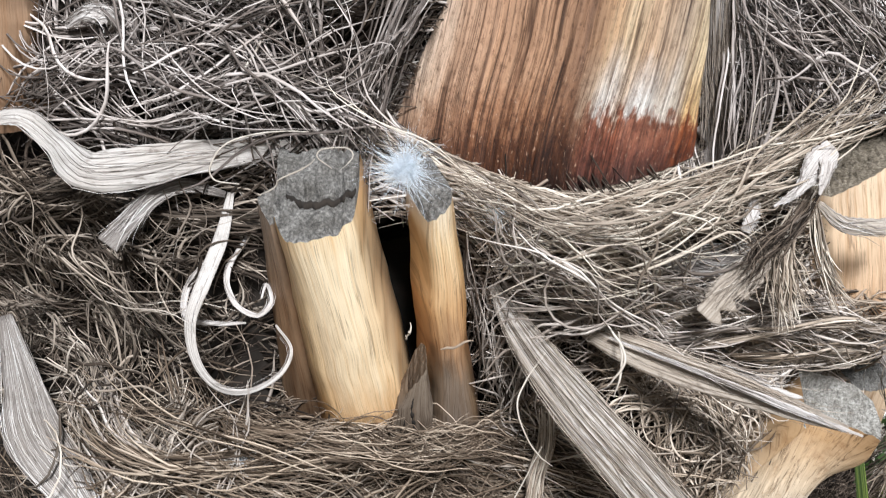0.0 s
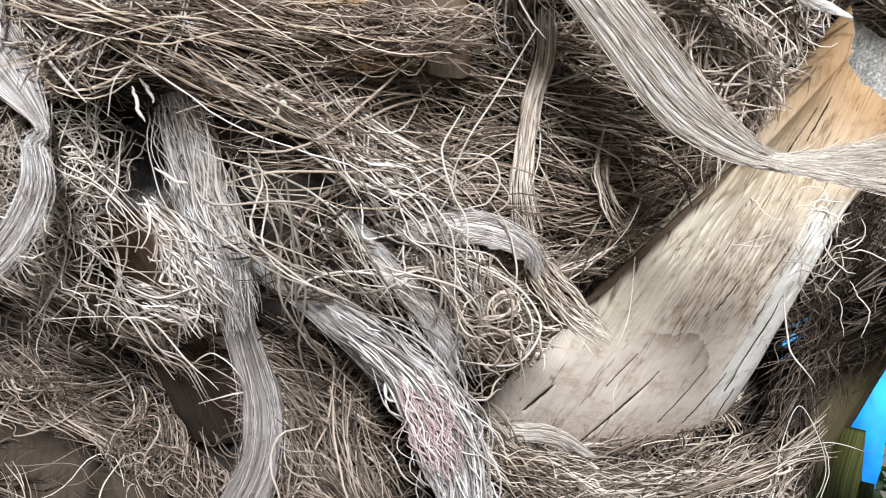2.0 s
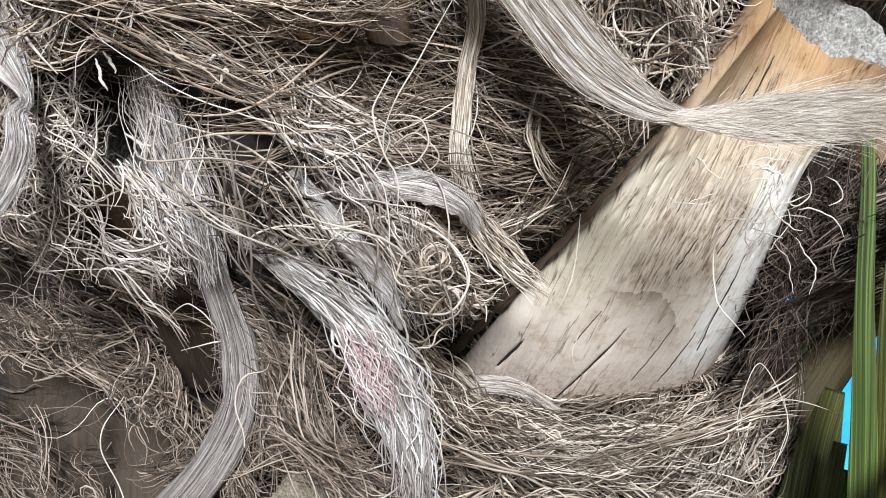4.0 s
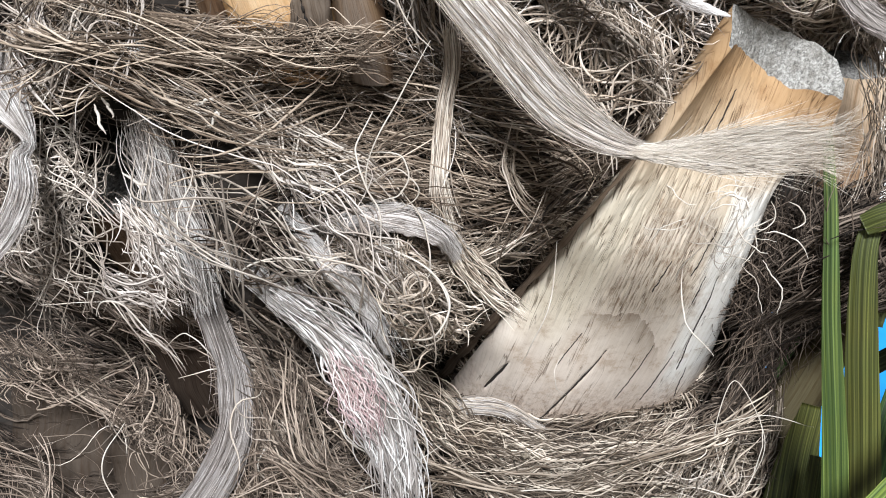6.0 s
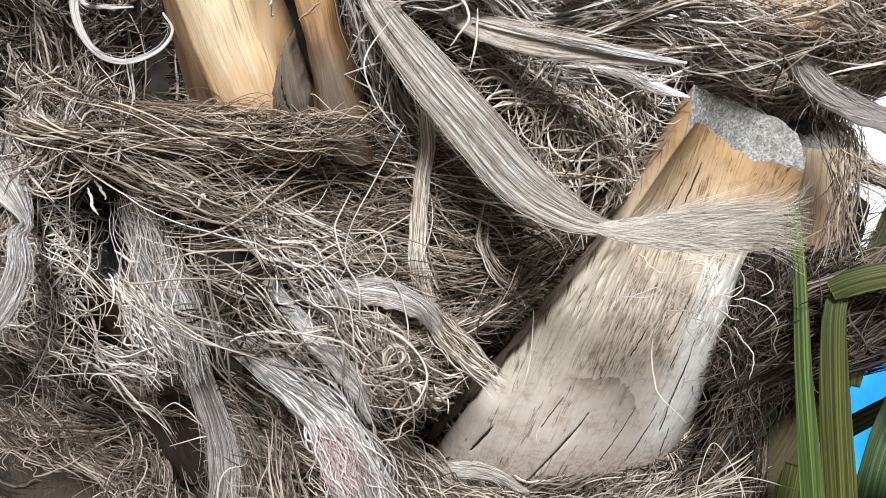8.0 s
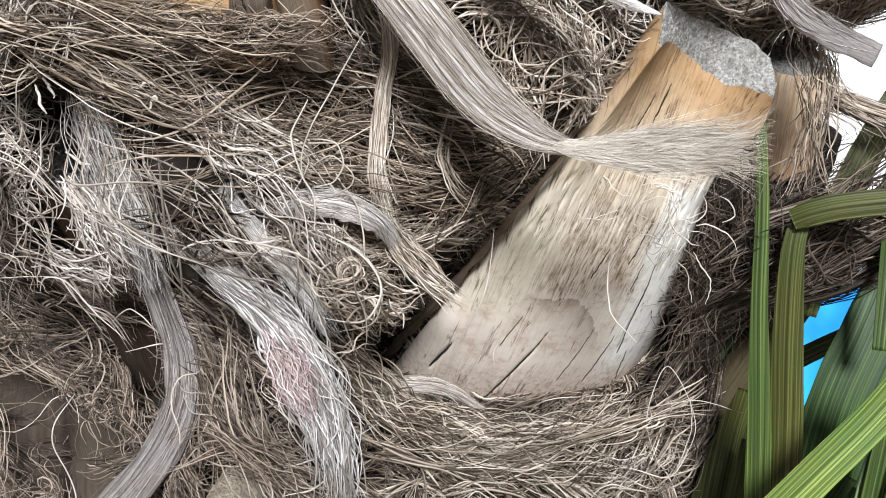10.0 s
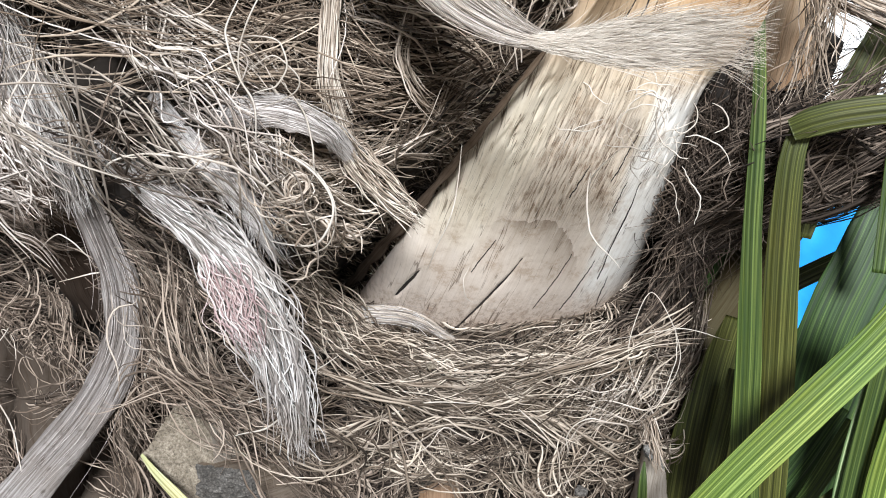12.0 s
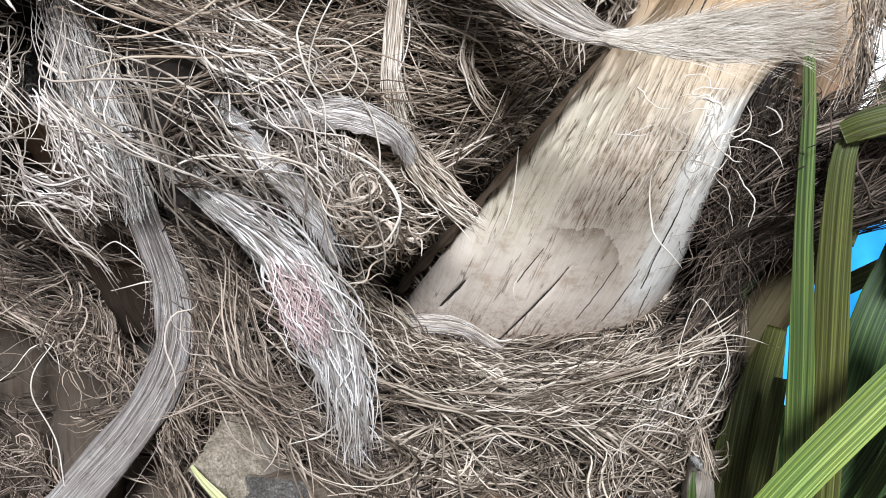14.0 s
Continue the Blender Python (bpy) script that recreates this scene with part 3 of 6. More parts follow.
def groom(guide, spread, count, length=(0.05, 0.125), curl=0.5, bend=0.0, lift=(-0.004, 0.014), thick=(0.00022, 0.0005), segments=14, stray=0.4, lock=6, across=0.22):
    """Fibres in locks that lie side by side along a guide line over the trunk's face, with some strays: paths and radii."""
    g = spline(guide, 80)
    step = np.linalg.norm(np.diff(g, axis=0), axis=1)
    dist = np.concatenate([[0], np.cumsum(step)])
    total = dist[-1]
    heading = np.unwrap(np.arctan2(np.gradient(g[:, 1]), np.gradient(g[:, 0])))
    n, s = int(DENSITY * count), segments
    m = max(1, int(n / (1.7 * lock)))
    which = (m * RNG.random(n) ** 1.25).astype(int)
    lone = RNG.random((n, 1)) < 0.1
    tt = np.linspace(-0.5, 0.5, s)
    ln = 1.3 * RNG.uniform(*length, (m, 1))[which] * RNG.uniform(0.65, 1.1, (n, 1))
    along = RNG.uniform(-0.02, 1.02, (m, 1))[which] * total + RNG.normal(0, 0.009, (n, 1))
    fan = RNG.uniform(0.0012, 0.0034, (m, 1))[which]
    lat = (np.clip(RNG.normal(0, 0.62, (m, 1)), -1.4, 1.4) * spread)[which] + RNG.normal(0, 1, (n, 1)) * fan
    along = np.clip(along, 0, total)
    h0 = np.interp(along, dist, heading)
    pu = np.interp(along, dist, g[:, 0]) - np.sin(h0) * lat
    pz = np.interp(along, dist, g[:, 1]) + np.cos(h0) * lat
    at = np.clip(along + ln * tt, 0, total)
    angle = np.interp(at, dist, heading) + 0.72 * RNG.normal(0, stray, (m, 1))[which] + RNG.normal(0, 0.14 * stray + 0.02, (n, 1))
    angle += 0.85 * wander(m, s, curl, 1.3)[which] + wander(n, s, 0.2 * curl, 2.0) + wander(n, s, 0.05 + 0.1 * curl, 4.5) + RNG.normal(0, bend, (m, 1))[which] * tt * 2 * np.pi
    angle += lone * (RNG.normal(0, 0.55, (n, 1)) + wander(n, s, 0.5 + 0.4 * curl, 1.2))
    angle += np.where(RNG.random((m, 1)) < 0.5, np.pi, 0)[which]
    du, dz = np.cos(angle) * ln / s, np.sin(angle) * ln / s
    u, z = np.cumsum(du, 1), np.cumsum(dz, 1)
    u, z = u - u[:, s // 2:s // 2 + 1] + pu, z - z[:, s // 2:s // 2 + 1] + pz
    h = RNG.uniform(*lift, (m, 1))[which] + RNG.normal(0, 0.0012, (n, 1)) + wander(m, s, 0.3 * (lift[1] - lift[0]), 1.2)[which] + 0.004 * lone
    h += (RNG.random((n, 1)) < 0.1) * RNG.uniform(0, 0.018, (n, 1)) * (tt + 0.5) ** 2
    p, r = surface(u, z, np.maximum(h, -0.02)), np.minimum(1.2 * RNG.uniform(*thick, n) * np.exp(RNG.normal(-0.05, 0.42, n)), 1.75 * thick[1])
    over = (FRONTS[cells(p)] - p[..., 1]).max(1)
    hard = (SOLID[cells(p)] - p[..., 1]).max(1)
    over = np.maximum(np.where(RNG.random(n) < across, 0, over), hard)
    p[..., 1] += np.clip(over + 0.001, 0, 0.09)[:, None]
    return p[over < 0.085], r[over < 0.085]


def mat_of_fibres(name, label, material_, groups):
    """One heap of uncountable fibres, from several groomed groups."""
    vs, qs, base = [], [], 0
    for args, kw in groups:
        v, q = tubes(*groom(*args, **kw))
        vs.append(v)
        qs.append(q + base)
        base += len(v)
    ob = build(name, np.vstack(vs), np.vstack(qs), material_)
    return tagged(ob, label, "palm fibre", kind="stuff")


# fronts of stalks and straps, on a 2 mm grid of x and z: fibre and core pass behind them
CELL, GX, GZ = 0.002, -0.5, 0.8
FRONTS, SOLID, WHOLE = (np.full((520, 520), -9.0) for _ in range(3))


def cells(p):
    return np.clip(((p[..., 0] - GX) / CELL).astype(int), 1, 518), np.clip(((p[..., 2] - GZ) / CELL).astype(int), 1, 518)


def claim(p, grid, gap=0.001):
    i, k = cells(p)
    for a in (-1, 0, 1):
        for c in (-1, 0, 1):
            np.maximum.at(grid, (i + a, k + c), p[..., 1] + gap)


def sweep_frame(pts, twist, facing):
    """Side and face vectors along a strip that faces the given way, turned by twist degrees."""
    tan = unit(np.gradient(pts, axis=0))
    side = unit(np.cross(tan, np.asarray(facing, float)))
    face = np.cross(side, tan)
    a = np.radians(twist)[:, None]
    return tan, side * np.cos(a) + face * np.sin(a), face * np.cos(a) - side * np.sin(a)


def strip(points, widths, twist=(0, 0), facing=(0, -1, 0.1), cup=0.12, pleats=0, rag=0.06, thickness=0.0006, rows=70, cols=9):
    """A thin closed strip along points: vertices, quads, uv and its frame."""
    p = spline(points, rows)
    w = spline(np.asarray(widths, float), rows)[:, 0] / 2
    tw = spline(np.asarray(twist, float), rows)[:, 0]
    tan, side, face = sweep_frame(p, tw, facing)
    a = np.linspace(-1, 1, cols)
    ragged = 1 + rag * wander(2, rows, 1.0, 14)
    wl, wr = w * ragged[0], w * ragged[1]
    across = np.where(a[None] < 0, wl[:, None] * a, wr[:, None] * a)
    height = cup * w[:, None] * (1 - a ** 2) + (pleats and 0.09 * w[:, None] * np.abs((a * pleats / 2) % 1.0 - 0.5) * 2)
    body = p[:, None] + side[:, None] * across[..., None] + face[:, None] * height[..., None]
    back = body - face[:, None] * thickness
    along = np.concatenate([[0], np.cumsum(np.linalg.norm(np.diff(p, axis=0), axis=1))])
    ring = np.concatenate([body, back[:, ::-1]], 1)
    uv = np.stack([np.concatenate([across, across[:, ::-1]], 1), np.repeat(along[:, None], 2 * cols, 1)], -1)
    m = 2 * cols
    i, k = np.meshgrid(np.arange(rows - 1), np.arange(m), indexing="ij")
    q = np.stack([i * m + k, i * m + (k + 1) % m, (i + 1) * m + (k + 1) % m, (i + 1) * m + k], -1).reshape(-1, 4)
    caps = [[b + k, b + k + 1, b + m - 2 - k, b + m - 1 - k] for b in (0, (rows - 1) * m) for k in range(cols - 1)]
    return ring.reshape(-1, 3), np.vstack([q, np.array(caps)]), uv.reshape(-1, 2), (p, w, side, face)


def strands_on(frame_, count, length=(0.3, 1.0), lift=(0.0001, 0.0009), edge=1.1, loose=0.0, thick=(0.00008, 0.00018), segments=18, span=(0, 1), wave=0.1):
    """Fibres that run along a strip, some leaving it at the end."""
    p, w, side, face = frame_
    rows = len(p)
    n, s = count, segments
    ln = RNG.uniform(*length, (n, 1)) * (span[1] - span[0])
    a0 = span[0] + RNG.uniform(0, 1, (n, 1)) * (span[1] - span[0] - ln)
    t = (a0 + ln * np.linspace(0, 1, s)) * (rows - 1)
    grab = lambda arr: np.stack([np.interp(t, np.arange(rows), arr[:, k]) for k in range(arr.shape[1])], -1)
    pp, ss, ff = grab(p), grab(side), grab(face)
    ww = np.interp(t, np.arange(rows), w)
    lat = RNG.uniform(-edge, edge, (n, 1)) + wander(n, s, wave, 2.0)
    grow = np.linspace(0, 1, s) ** 3
    away = loose * RNG.normal(0, 1, (n, 1)) * grow
    up = RNG.uniform(*lift, (n, 1)) + np.abs(RNG.normal(0, 1, (n, 1))) * loose * 0.5 * grow + 0.12 * ww * np.maximum(1 - lat ** 2, 0)
    return pp + ss * (lat * ww + away)[..., None] + ff * up[..., None], RNG.uniform(*thick, n)


def fibre_strap(label, points, widths, mat=None, twist=(0, 0), strands=60, loose=0.006, strand_mat=None, facing=(0, -1, 0.1), name="fibre_strap", cup=0.15, rag=0.06, edge=1.1, clear=False):
    v, q, uv, fr = strip(points, widths, twist, facing, cup, rag=rag)
    claim(v, SOLID if clear else FRONTS, 0.002)
    ob = tagged(build(name, v, q, mat or M_STRAP, uv=uv), label, "palm fibre")
    if strands:
        sv, sq = tubes(*strands_on(fr, strands, loose=loose, edge=edge))
        tagged(build("fringe", sv, sq, strand_mat or M_PALE, ob), kind="stuff")
    return ob


def fibre_bundle(label, points, widths, count, mat, loose=0.006, length=(0.4, 1.0), thick=(0.0002, 0.00045), name="fibre_bundle", depth=0.006, wave=0.3, front=False, clear=False):
    """A hank of loose fibres with no sheet under it."""
    p = spline(points, 60)
    w = spline(np.asarray(widths, float), 60)[:, 0] / 2
    _, side, face = sweep_frame(p, np.zeros(60), (0, -1, 0.1))
    paths, radii = strands_on((p, w, side, face), count, length, (0, depth), 1.0, loose, thick, wave=wave)
    if front:
        claim(paths.reshape(-1, 3), SOLID if clear else FRONTS, 0.001)
    v, q = tubes(paths, radii)
    return tagged(build(name, v, q, mat), label, "palm fibre", kind="stuff")


def curl(label, points, thick=0.0006, mat=None, count=1):
    """A single long fibre, or a few side by side, that stands off the trunk."""
    p = spline(points, 44)
    paths = np.stack([p + RNG.normal(0, 0.0022 if count > 1 else 0.0006, 3) * (k > 0) + np.stack([wander(1, 44, 0.0005, 3)[0] for _ in range(3)], -1) for k in range(count)])
    v, q = tubes(paths, np.full(count, 0.7 * thick), 5)
    return tagged(build("loose_fibre", v, q, mat or M_CURL), label, "palm fibre", group="single curled fibres")


def stalk(name, bl, br, tl, tr, depth, edge, bulge, mat, cut_mat, parent, slope=0.0, cracks=(), ridge=0.0, rim=0.0012, nu=44, nv=60, sag=0.0, dish=0.0, foot=0.14, wobble=0.0012, left=(0.06, 0.0), right=(0.06, 0.0), relief=0.00025, hint=(0, -1, 0), groove=0.0, wrinkle=0.0):
    """A cut leaf stalk: its front face between four corners, bulging (or hollow) from foot to top, with a rounded back and a cut end."""
    bl, br, tl, tr = (np.asarray(c, float) for c in (bl, br, tl, tr))
    axis = (tl + tr - bl - br) / 2
    length = np.linalg.norm(axis)
    axis = axis / length
    wide = unit(br - bl + tr - tl)
    out = unit(np.cross(wide, axis))
    if out @ np.asarray(hint, float) < 0:
        out = -out
    u = np.concatenate([np.linspace(0, 1, nu), np.linspace(1, 0, 26)])
    front = np.arange(len(u)) < nu
    v = np.linspace(0, 1, nv)[:, None]
    base = (bl * (1 - u[None, :, None]) + br * u[None, :, None]) * (1 - v[..., None]) + (tl * (1 - u[None, :, None]) + tr * u[None, :, None]) * v[..., None]
    sway = np.array([[wobble * (noise.noise((x * 1.3 + bl[0] * 40, y * 3.5, 2.0)) + 0.5 * noise.noise((x * 2, y * 11, 6.0 + bl[2]))) for x in u] for y in v[:, 0]])
    base = base + wide * sway[..., None]
    a = 2 * u - 1
    swell = (bulge[0] * (1 - v ** 2) + bulge[1] * v ** 2) * (1 - a ** 2) + ridge * np.maximum(1 - np.abs(a - 0.1) * 1.2, 0)
    soft = edge * 0.5 * (1 - np.minimum(1, (1 - np.abs(a)) / 0.06)) ** 2
    back = -(edge + (depth - edge) * np.sqrt(np.maximum(1 - a ** 2, 0)))
    fall = (left[1] * np.maximum(0, 1 - u / left[0]) ** 2 + right[1] * np.maximum(0, 1 - (1 - u) / right[0]) ** 2) * (1 - (bulge[1] < 0) * smooth(0.62, 0.95, v))
    d = np.where(front[None], swell - soft, back + 0 * v) - fall
    width = np.linalg.norm(br - bl) * (1 - v) + np.linalg.norm(tr - tl) * v
    uu, vv = (u - 0.5) * width, v * length + 0 * u
    grain = np.array([[noise.noise((x * 330, y * 10, 3.1)) + 0.6 * noise.noise((x * 90, y * 7, 8.0)) for x, y in zip(ru, rv)] for ru, rv in zip(uu, vv)])
    d = d + grain * relief
    if wrinkle:
        d = d + wrinkle * smooth(0.38, 0.55, v) * (1 - 0.6 * smooth(0.75, 0.9, v)) * np.array([[min(0.0, noise.noise((x * 300, y * 60, 9.0)) + 0.5 * noise.noise((x * 700, y * 110, 2.0)) + 0.1) for x, y in zip(ru, rv)] for ru, rv in zip(uu, vv)])
    for (u0, v0), (u1, v1), wide_mm, deep_mm in cracks:
        x0, y0, x1, y1 = u0 * 0.1, v0 * 0.1, u1 * 0.1, v1 * 0.1
        px, py = u[None] * 0.1 + 0.0006 * grain, v * 0.1 + 0 * u[None]
        f = np.clip(((px - x0) * (x1 - x0) + (py - y0) * (y1 - y0)) / ((x1 - x0) ** 2 + (y1 - y0) ** 2), 0, 1)
        gap = np.hypot(px - x0 - f * (x1 - x0), py - y0 - f * (y1 - y0)) * 1000
        d = d - front[None] * deep_mm * 0.001 * np.exp(-(gap / (wide_mm * (0.3 + 0.7 * np.sin(np.pi * np.clip(f, 0.05, 0.95))))) ** 2)
    rough = np.array([noise.noise((x * 160, 2.2, 5.0)) + 0.5 * noise.noise((x * 420, 7.7, 1.0)) for x in uu[-1]])
    lifted = (slope * np.where(front[None], 0, np.maximum(-d + np.minimum(bulge[1], 0) * (1 - a ** 2), 0)) + rough * rim) * v ** 3 + sag * (1 - a ** 2) * (1 - v) ** 2 - dish * np.where(front, smooth(0.0, 0.68, u) * smooth(1.0, 0.72, u), 0)[None] * v ** 6
    pts = base + out * d[..., None] + axis * lifted[..., None]
    m = len(u)
    i, k = np.meshgrid(np.arange(nv - 1), np.arange(m), indexing="ij")
    q = np.stack([i * m + k, i * m + (k + 1) % m, (i + 1) * m + (k + 1) % m, (i + 1) * m + k], -1).reshape(-1, 4)
    claim(pts[int(foot * nv):, :nu].reshape(-1, 3), SOLID)
    claim(pts[:, :nu].reshape(-1, 3), WHOLE)
    body = build(name, pts.reshape(-1, 3), q, mat, parent, np.stack([uu, vv], -1).reshape(-1, 2))
    # thin dark sliver laid along each crack for the shade in its depth
    for (u0, v0), (u1, v1), wide_mm, deep_mm in cracks:
        f = np.linspace(0, 1, 26)
        cu = (u0 + (u1 - u0) * f) * (nu - 1) + 0.6 * np.array([noise.noise((x * 5, u0 * 9, 1.0)) + 0.6 * noise.noise((x * 17, v0 * 9, 3.0)) for x in f])
        cv = np.clip((v0 + (v1 - v0) * f) * (nv - 1), 0, nv - 1.01)
        i0, k0 = np.clip(cv.astype(int), 0, nv - 2), np.clip(cu.astype(int), 0, nu - 2)
        fv, fu = (cv - i0)[:, None], (cu - k0)[:, None]
        mid = (pts[i0, k0] * (1 - fu) + pts[i0, k0 + 1] * fu) * (1 - fv) + (pts[i0 + 1, k0] * (1 - fu) + pts[i0 + 1, k0 + 1] * fu) * fv
        half_w = 0.0009 * wide_mm * np.sin(np.pi * np.clip(f * 0.85 + 0.15, 0, 1)) ** 0.7 * np.array([1 + 0.4 * noise.noise((x * 12, 3.0, u1)) for x in f])
        a_, b_ = mid - wide * half_w[:, None] + out * 0.0006, mid + wide * half_w[:, None] + out * 0.0006
        ring = np.stack([a_, b_, b_ - out * 0.002, a_ - out * 0.002], 1)
        i, k = np.meshgrid(np.arange(25), np.arange(4), indexing="ij")
        build("crack", ring.reshape(-1, 3), np.stack([i * 4 + k, i * 4 + (k + 1) % 4, (i + 1) * 4 + (k + 1) % 4, (i + 1) * 4 + k], -1).reshape(-1, 4), M_CORE, body, label="weathered crack in the wood, its shade a dark sliver")
    fr = pts[-1, :nu]
    us = np.linspace(1, 0, 26)
    bk = np.stack([np.interp(np.linspace(0, 1, nu), us[::-1], pts[-1, nu:, c][::-1]) for c in range(3)], -1)
    t = np.linspace(0, 1, 22)[:, None, None]
    cap = fr[None] * (1 - t) + bk[None] * t
    gr = np.array([[noise.noise(Vector(c) * 500) + 0.8 * noise.noise(Vector(c) * 140) for c in row] for row in cap])
    fade = np.minimum(1, np.minimum(t[..., 0], 1 - t[..., 0]) * 8)
    line = np.array([0.5 + 0.1 * noise.noise((x * 2.5, 1.0, bl[0] * 9)) + 0.05 * noise.noise((x * 13, 4.0, 1.0)) for x in np.linspace(0, 1, nu)])
    dip = groove * np.exp(-((t[..., 0] - line) / 0.08) ** 2) * smooth(0.1, 0.4, np.linspace(0, 1, nu)) - 0.35 * groove * (t[..., 0] > line)
    cap = cap + axis * ((gr * 0.0013 - dip) * fade)[..., None]
    claim(cap.reshape(-1, 3), SOLID)
    # dark sliver along the groove for the shade in it
    if groove:
        ks = np.arange(int(0.18 * nu), int(0.98 * nu))
        w_ = 0.026 * np.array([0.5 + abs(noise.noise((x * 0.17, 2.0, 9.0))) * 1.6 for x in ks])
        pick = lambda f: np.stack([fr[ks, c] * (1 - f) + bk[ks, c] * f for c in range(3)], -1)
        lo, hi = pick(np.clip(line[ks] - w_ - 0.1, 0, 1)), pick(np.clip(line[ks] + w_ - 0.1, 0, 1))
        ring = np.stack([lo + axis * 0.0012, hi + axis * 0.0012, hi - axis * 0.003, lo - axis * 0.003], 1)
        i, k = np.meshgrid(np.arange(len(ks) - 1), np.arange(4), indexing="ij")
        build("crack", ring.reshape(-1, 3), np.stack([i * 4 + k, i * 4 + (k + 1) % 4, (i + 1) * 4 + (k + 1) % 4, (i + 1) * 4 + k], -1).reshape(-1, 4), M_CORE, body, label="broken groove across the sawn end, its shade a dark sliver")
    i, k = np.meshgrid(np.arange(21), np.arange(nu - 1), indexing="ij")
    q = np.stack([i * nu + k, i * nu + k + 1, (i + 1) * nu + k + 1, (i + 1) * nu + k], -1).reshape(-1, 4)
    build("cut_end", cap.reshape(-1, 3), q, cut_mat, body, label="rough sawn fibrous end", smooth_faces=False)
    return body


def block(name, corners, reach, mat, cut_mat, parent, n=26, wild=0.0016):
    """A sawn stub: a rough cut face between four corners and a body that runs back from it."""
    tl, tr, br, bl = (np.asarray(c, float) for c in corners)
    reach = np.asarray(reach, float)
    out = -unit(reach)
    f = np.linspace(0, 1, n)
    a, b = f[None, :, None], f[:, None, None]
    face = (tl * (1 - a) + tr * a) * (1 - b) + (bl * (1 - a) + br * a) * b
    rough = np.array([[noise.noise(Vector(p) * 420) + 0.9 * noise.noise(Vector(p) * 120) for p in row] for row in face])
    face = face + out * (rough * wild)[..., None]
    edge = np.concatenate([face[0, :-1], face[:-1, -1], face[-1, :0:-1], face[:0:-1, 0]])
    along = np.linspace(0, 1, 24)[:, None, None]
    wear = np.array([[noise.noise((k * 0.35, y * 3, 5.0)) for k in range(len(edge))] for y in along[:, 0, 0]])
    body = edge[None] + reach * along + unit(edge - edge.mean(0))[None] * (0.0012 * wear * np.minimum(1, along[..., 0] * 8))[..., None]
    m = len(edge)
    i, k = np.meshgrid(np.arange(23), np.arange(m), indexing="ij")
    q = np.stack([i * m + k, i * m + (k + 1) % m, (i + 1) * m + (k + 1) % m, (i + 1) * m + k], -1).reshape(-1, 4)
    round_ = np.concatenate([[0], np.cumsum(np.linalg.norm(np.diff(edge, axis=0), axis=1))])
    uv = np.stack([np.repeat(round_[None], 24, 0), np.repeat(along[:, 0] * np.linalg.norm(reach), m, 1)], -1)
    claim(face.reshape(-1, 3), SOLID)
    claim(body[:16].reshape(-1, 3), SOLID)
    ob = build(name, body.reshape(-1, 3), q, mat, parent, uv.reshape(-1, 2))
    i, k = np.meshgrid(np.arange(n - 1), np.arange(n - 1), indexing="ij")
    build("cut_end", face.reshape(-1, 3), np.stack([i * n + k, (i + 1) * n + k, (i + 1) * n + k + 1, i * n + k + 1], -1).reshape(-1, 4), cut_mat, ob, label="rough sawn fibrous end", smooth_faces=False)
    return ob


def thing(name, label, category, group="", at=(0, 0, 0)):
    ob = new(name)
    ob.empty_display_size = 0.01
    return tagged(ob, label, category, group)


# ---- ground, wall and far things ----
me = bpy.data.meshes.new("ground")
me.from_pydata([(-60, -60, 0), (60, -60, 0), (60, 60, 0), (-60, 60, 0)], [], [(0, 1, 2, 3)])
me.materials.append(M_GROUND)
tagged(new("ground", me), "pale sandy ground round the palm", "ground", kind="structure")


def far_wall():
    bm = bmesh.new()
    bmesh.ops.create_cube(bm, size=1, matrix=Matrix.LocRotScale((1.5, 5.2, 1.7), None, (9.0, 0.3, 3.4)))
    m = bpy.data.meshes.new("wall_far")
    bm.to_mesh(m)
    m.materials.append(M_WALL)
    tagged(new("wall_far", m), "white plastered wall far behind the palm", "wall", kind="structure")


far_wall()


def blue_sheet():
    n, k = 60, 40
    a, b = np.meshgrid(np.linspace(0, 1, k), np.linspace(0, 1, n))
    fold = np.array([[0.05 * noise.noise((x * 3, y * 5, 1)) + 0.02 * noise.noise((x * 9, y * 11, 3)) for x in a[0]] for y in b[:, 0]])
    p = np.stack([0.42 + 0.35 * a, 1.5 + fold + 0.15 * (1 - b), 1.115 * b * (1 - 0.1 * np.abs(a - 0.5))], -1)
    p2 = p + np.array([0, 0.012, 0])
    i, c = np.meshgrid(np.arange(n - 1), np.arange(k - 1), indexing="ij")
    q = np.stack([i * k + c, i * k + c + 1, (i + 1) * k + c + 1, (i + 1) * k + c], -1).reshape(-1, 4)
    tagged(build("plastic_sheet", np.vstack([p.reshape(-1, 3), p2.reshape(-1, 3)]), np.vstack([q, q[:, ::-1] + n * k]), M_BLUE), "crumpled bright blue plastic sheet behind the leaves", "plastic sheet")


blue_sheet()

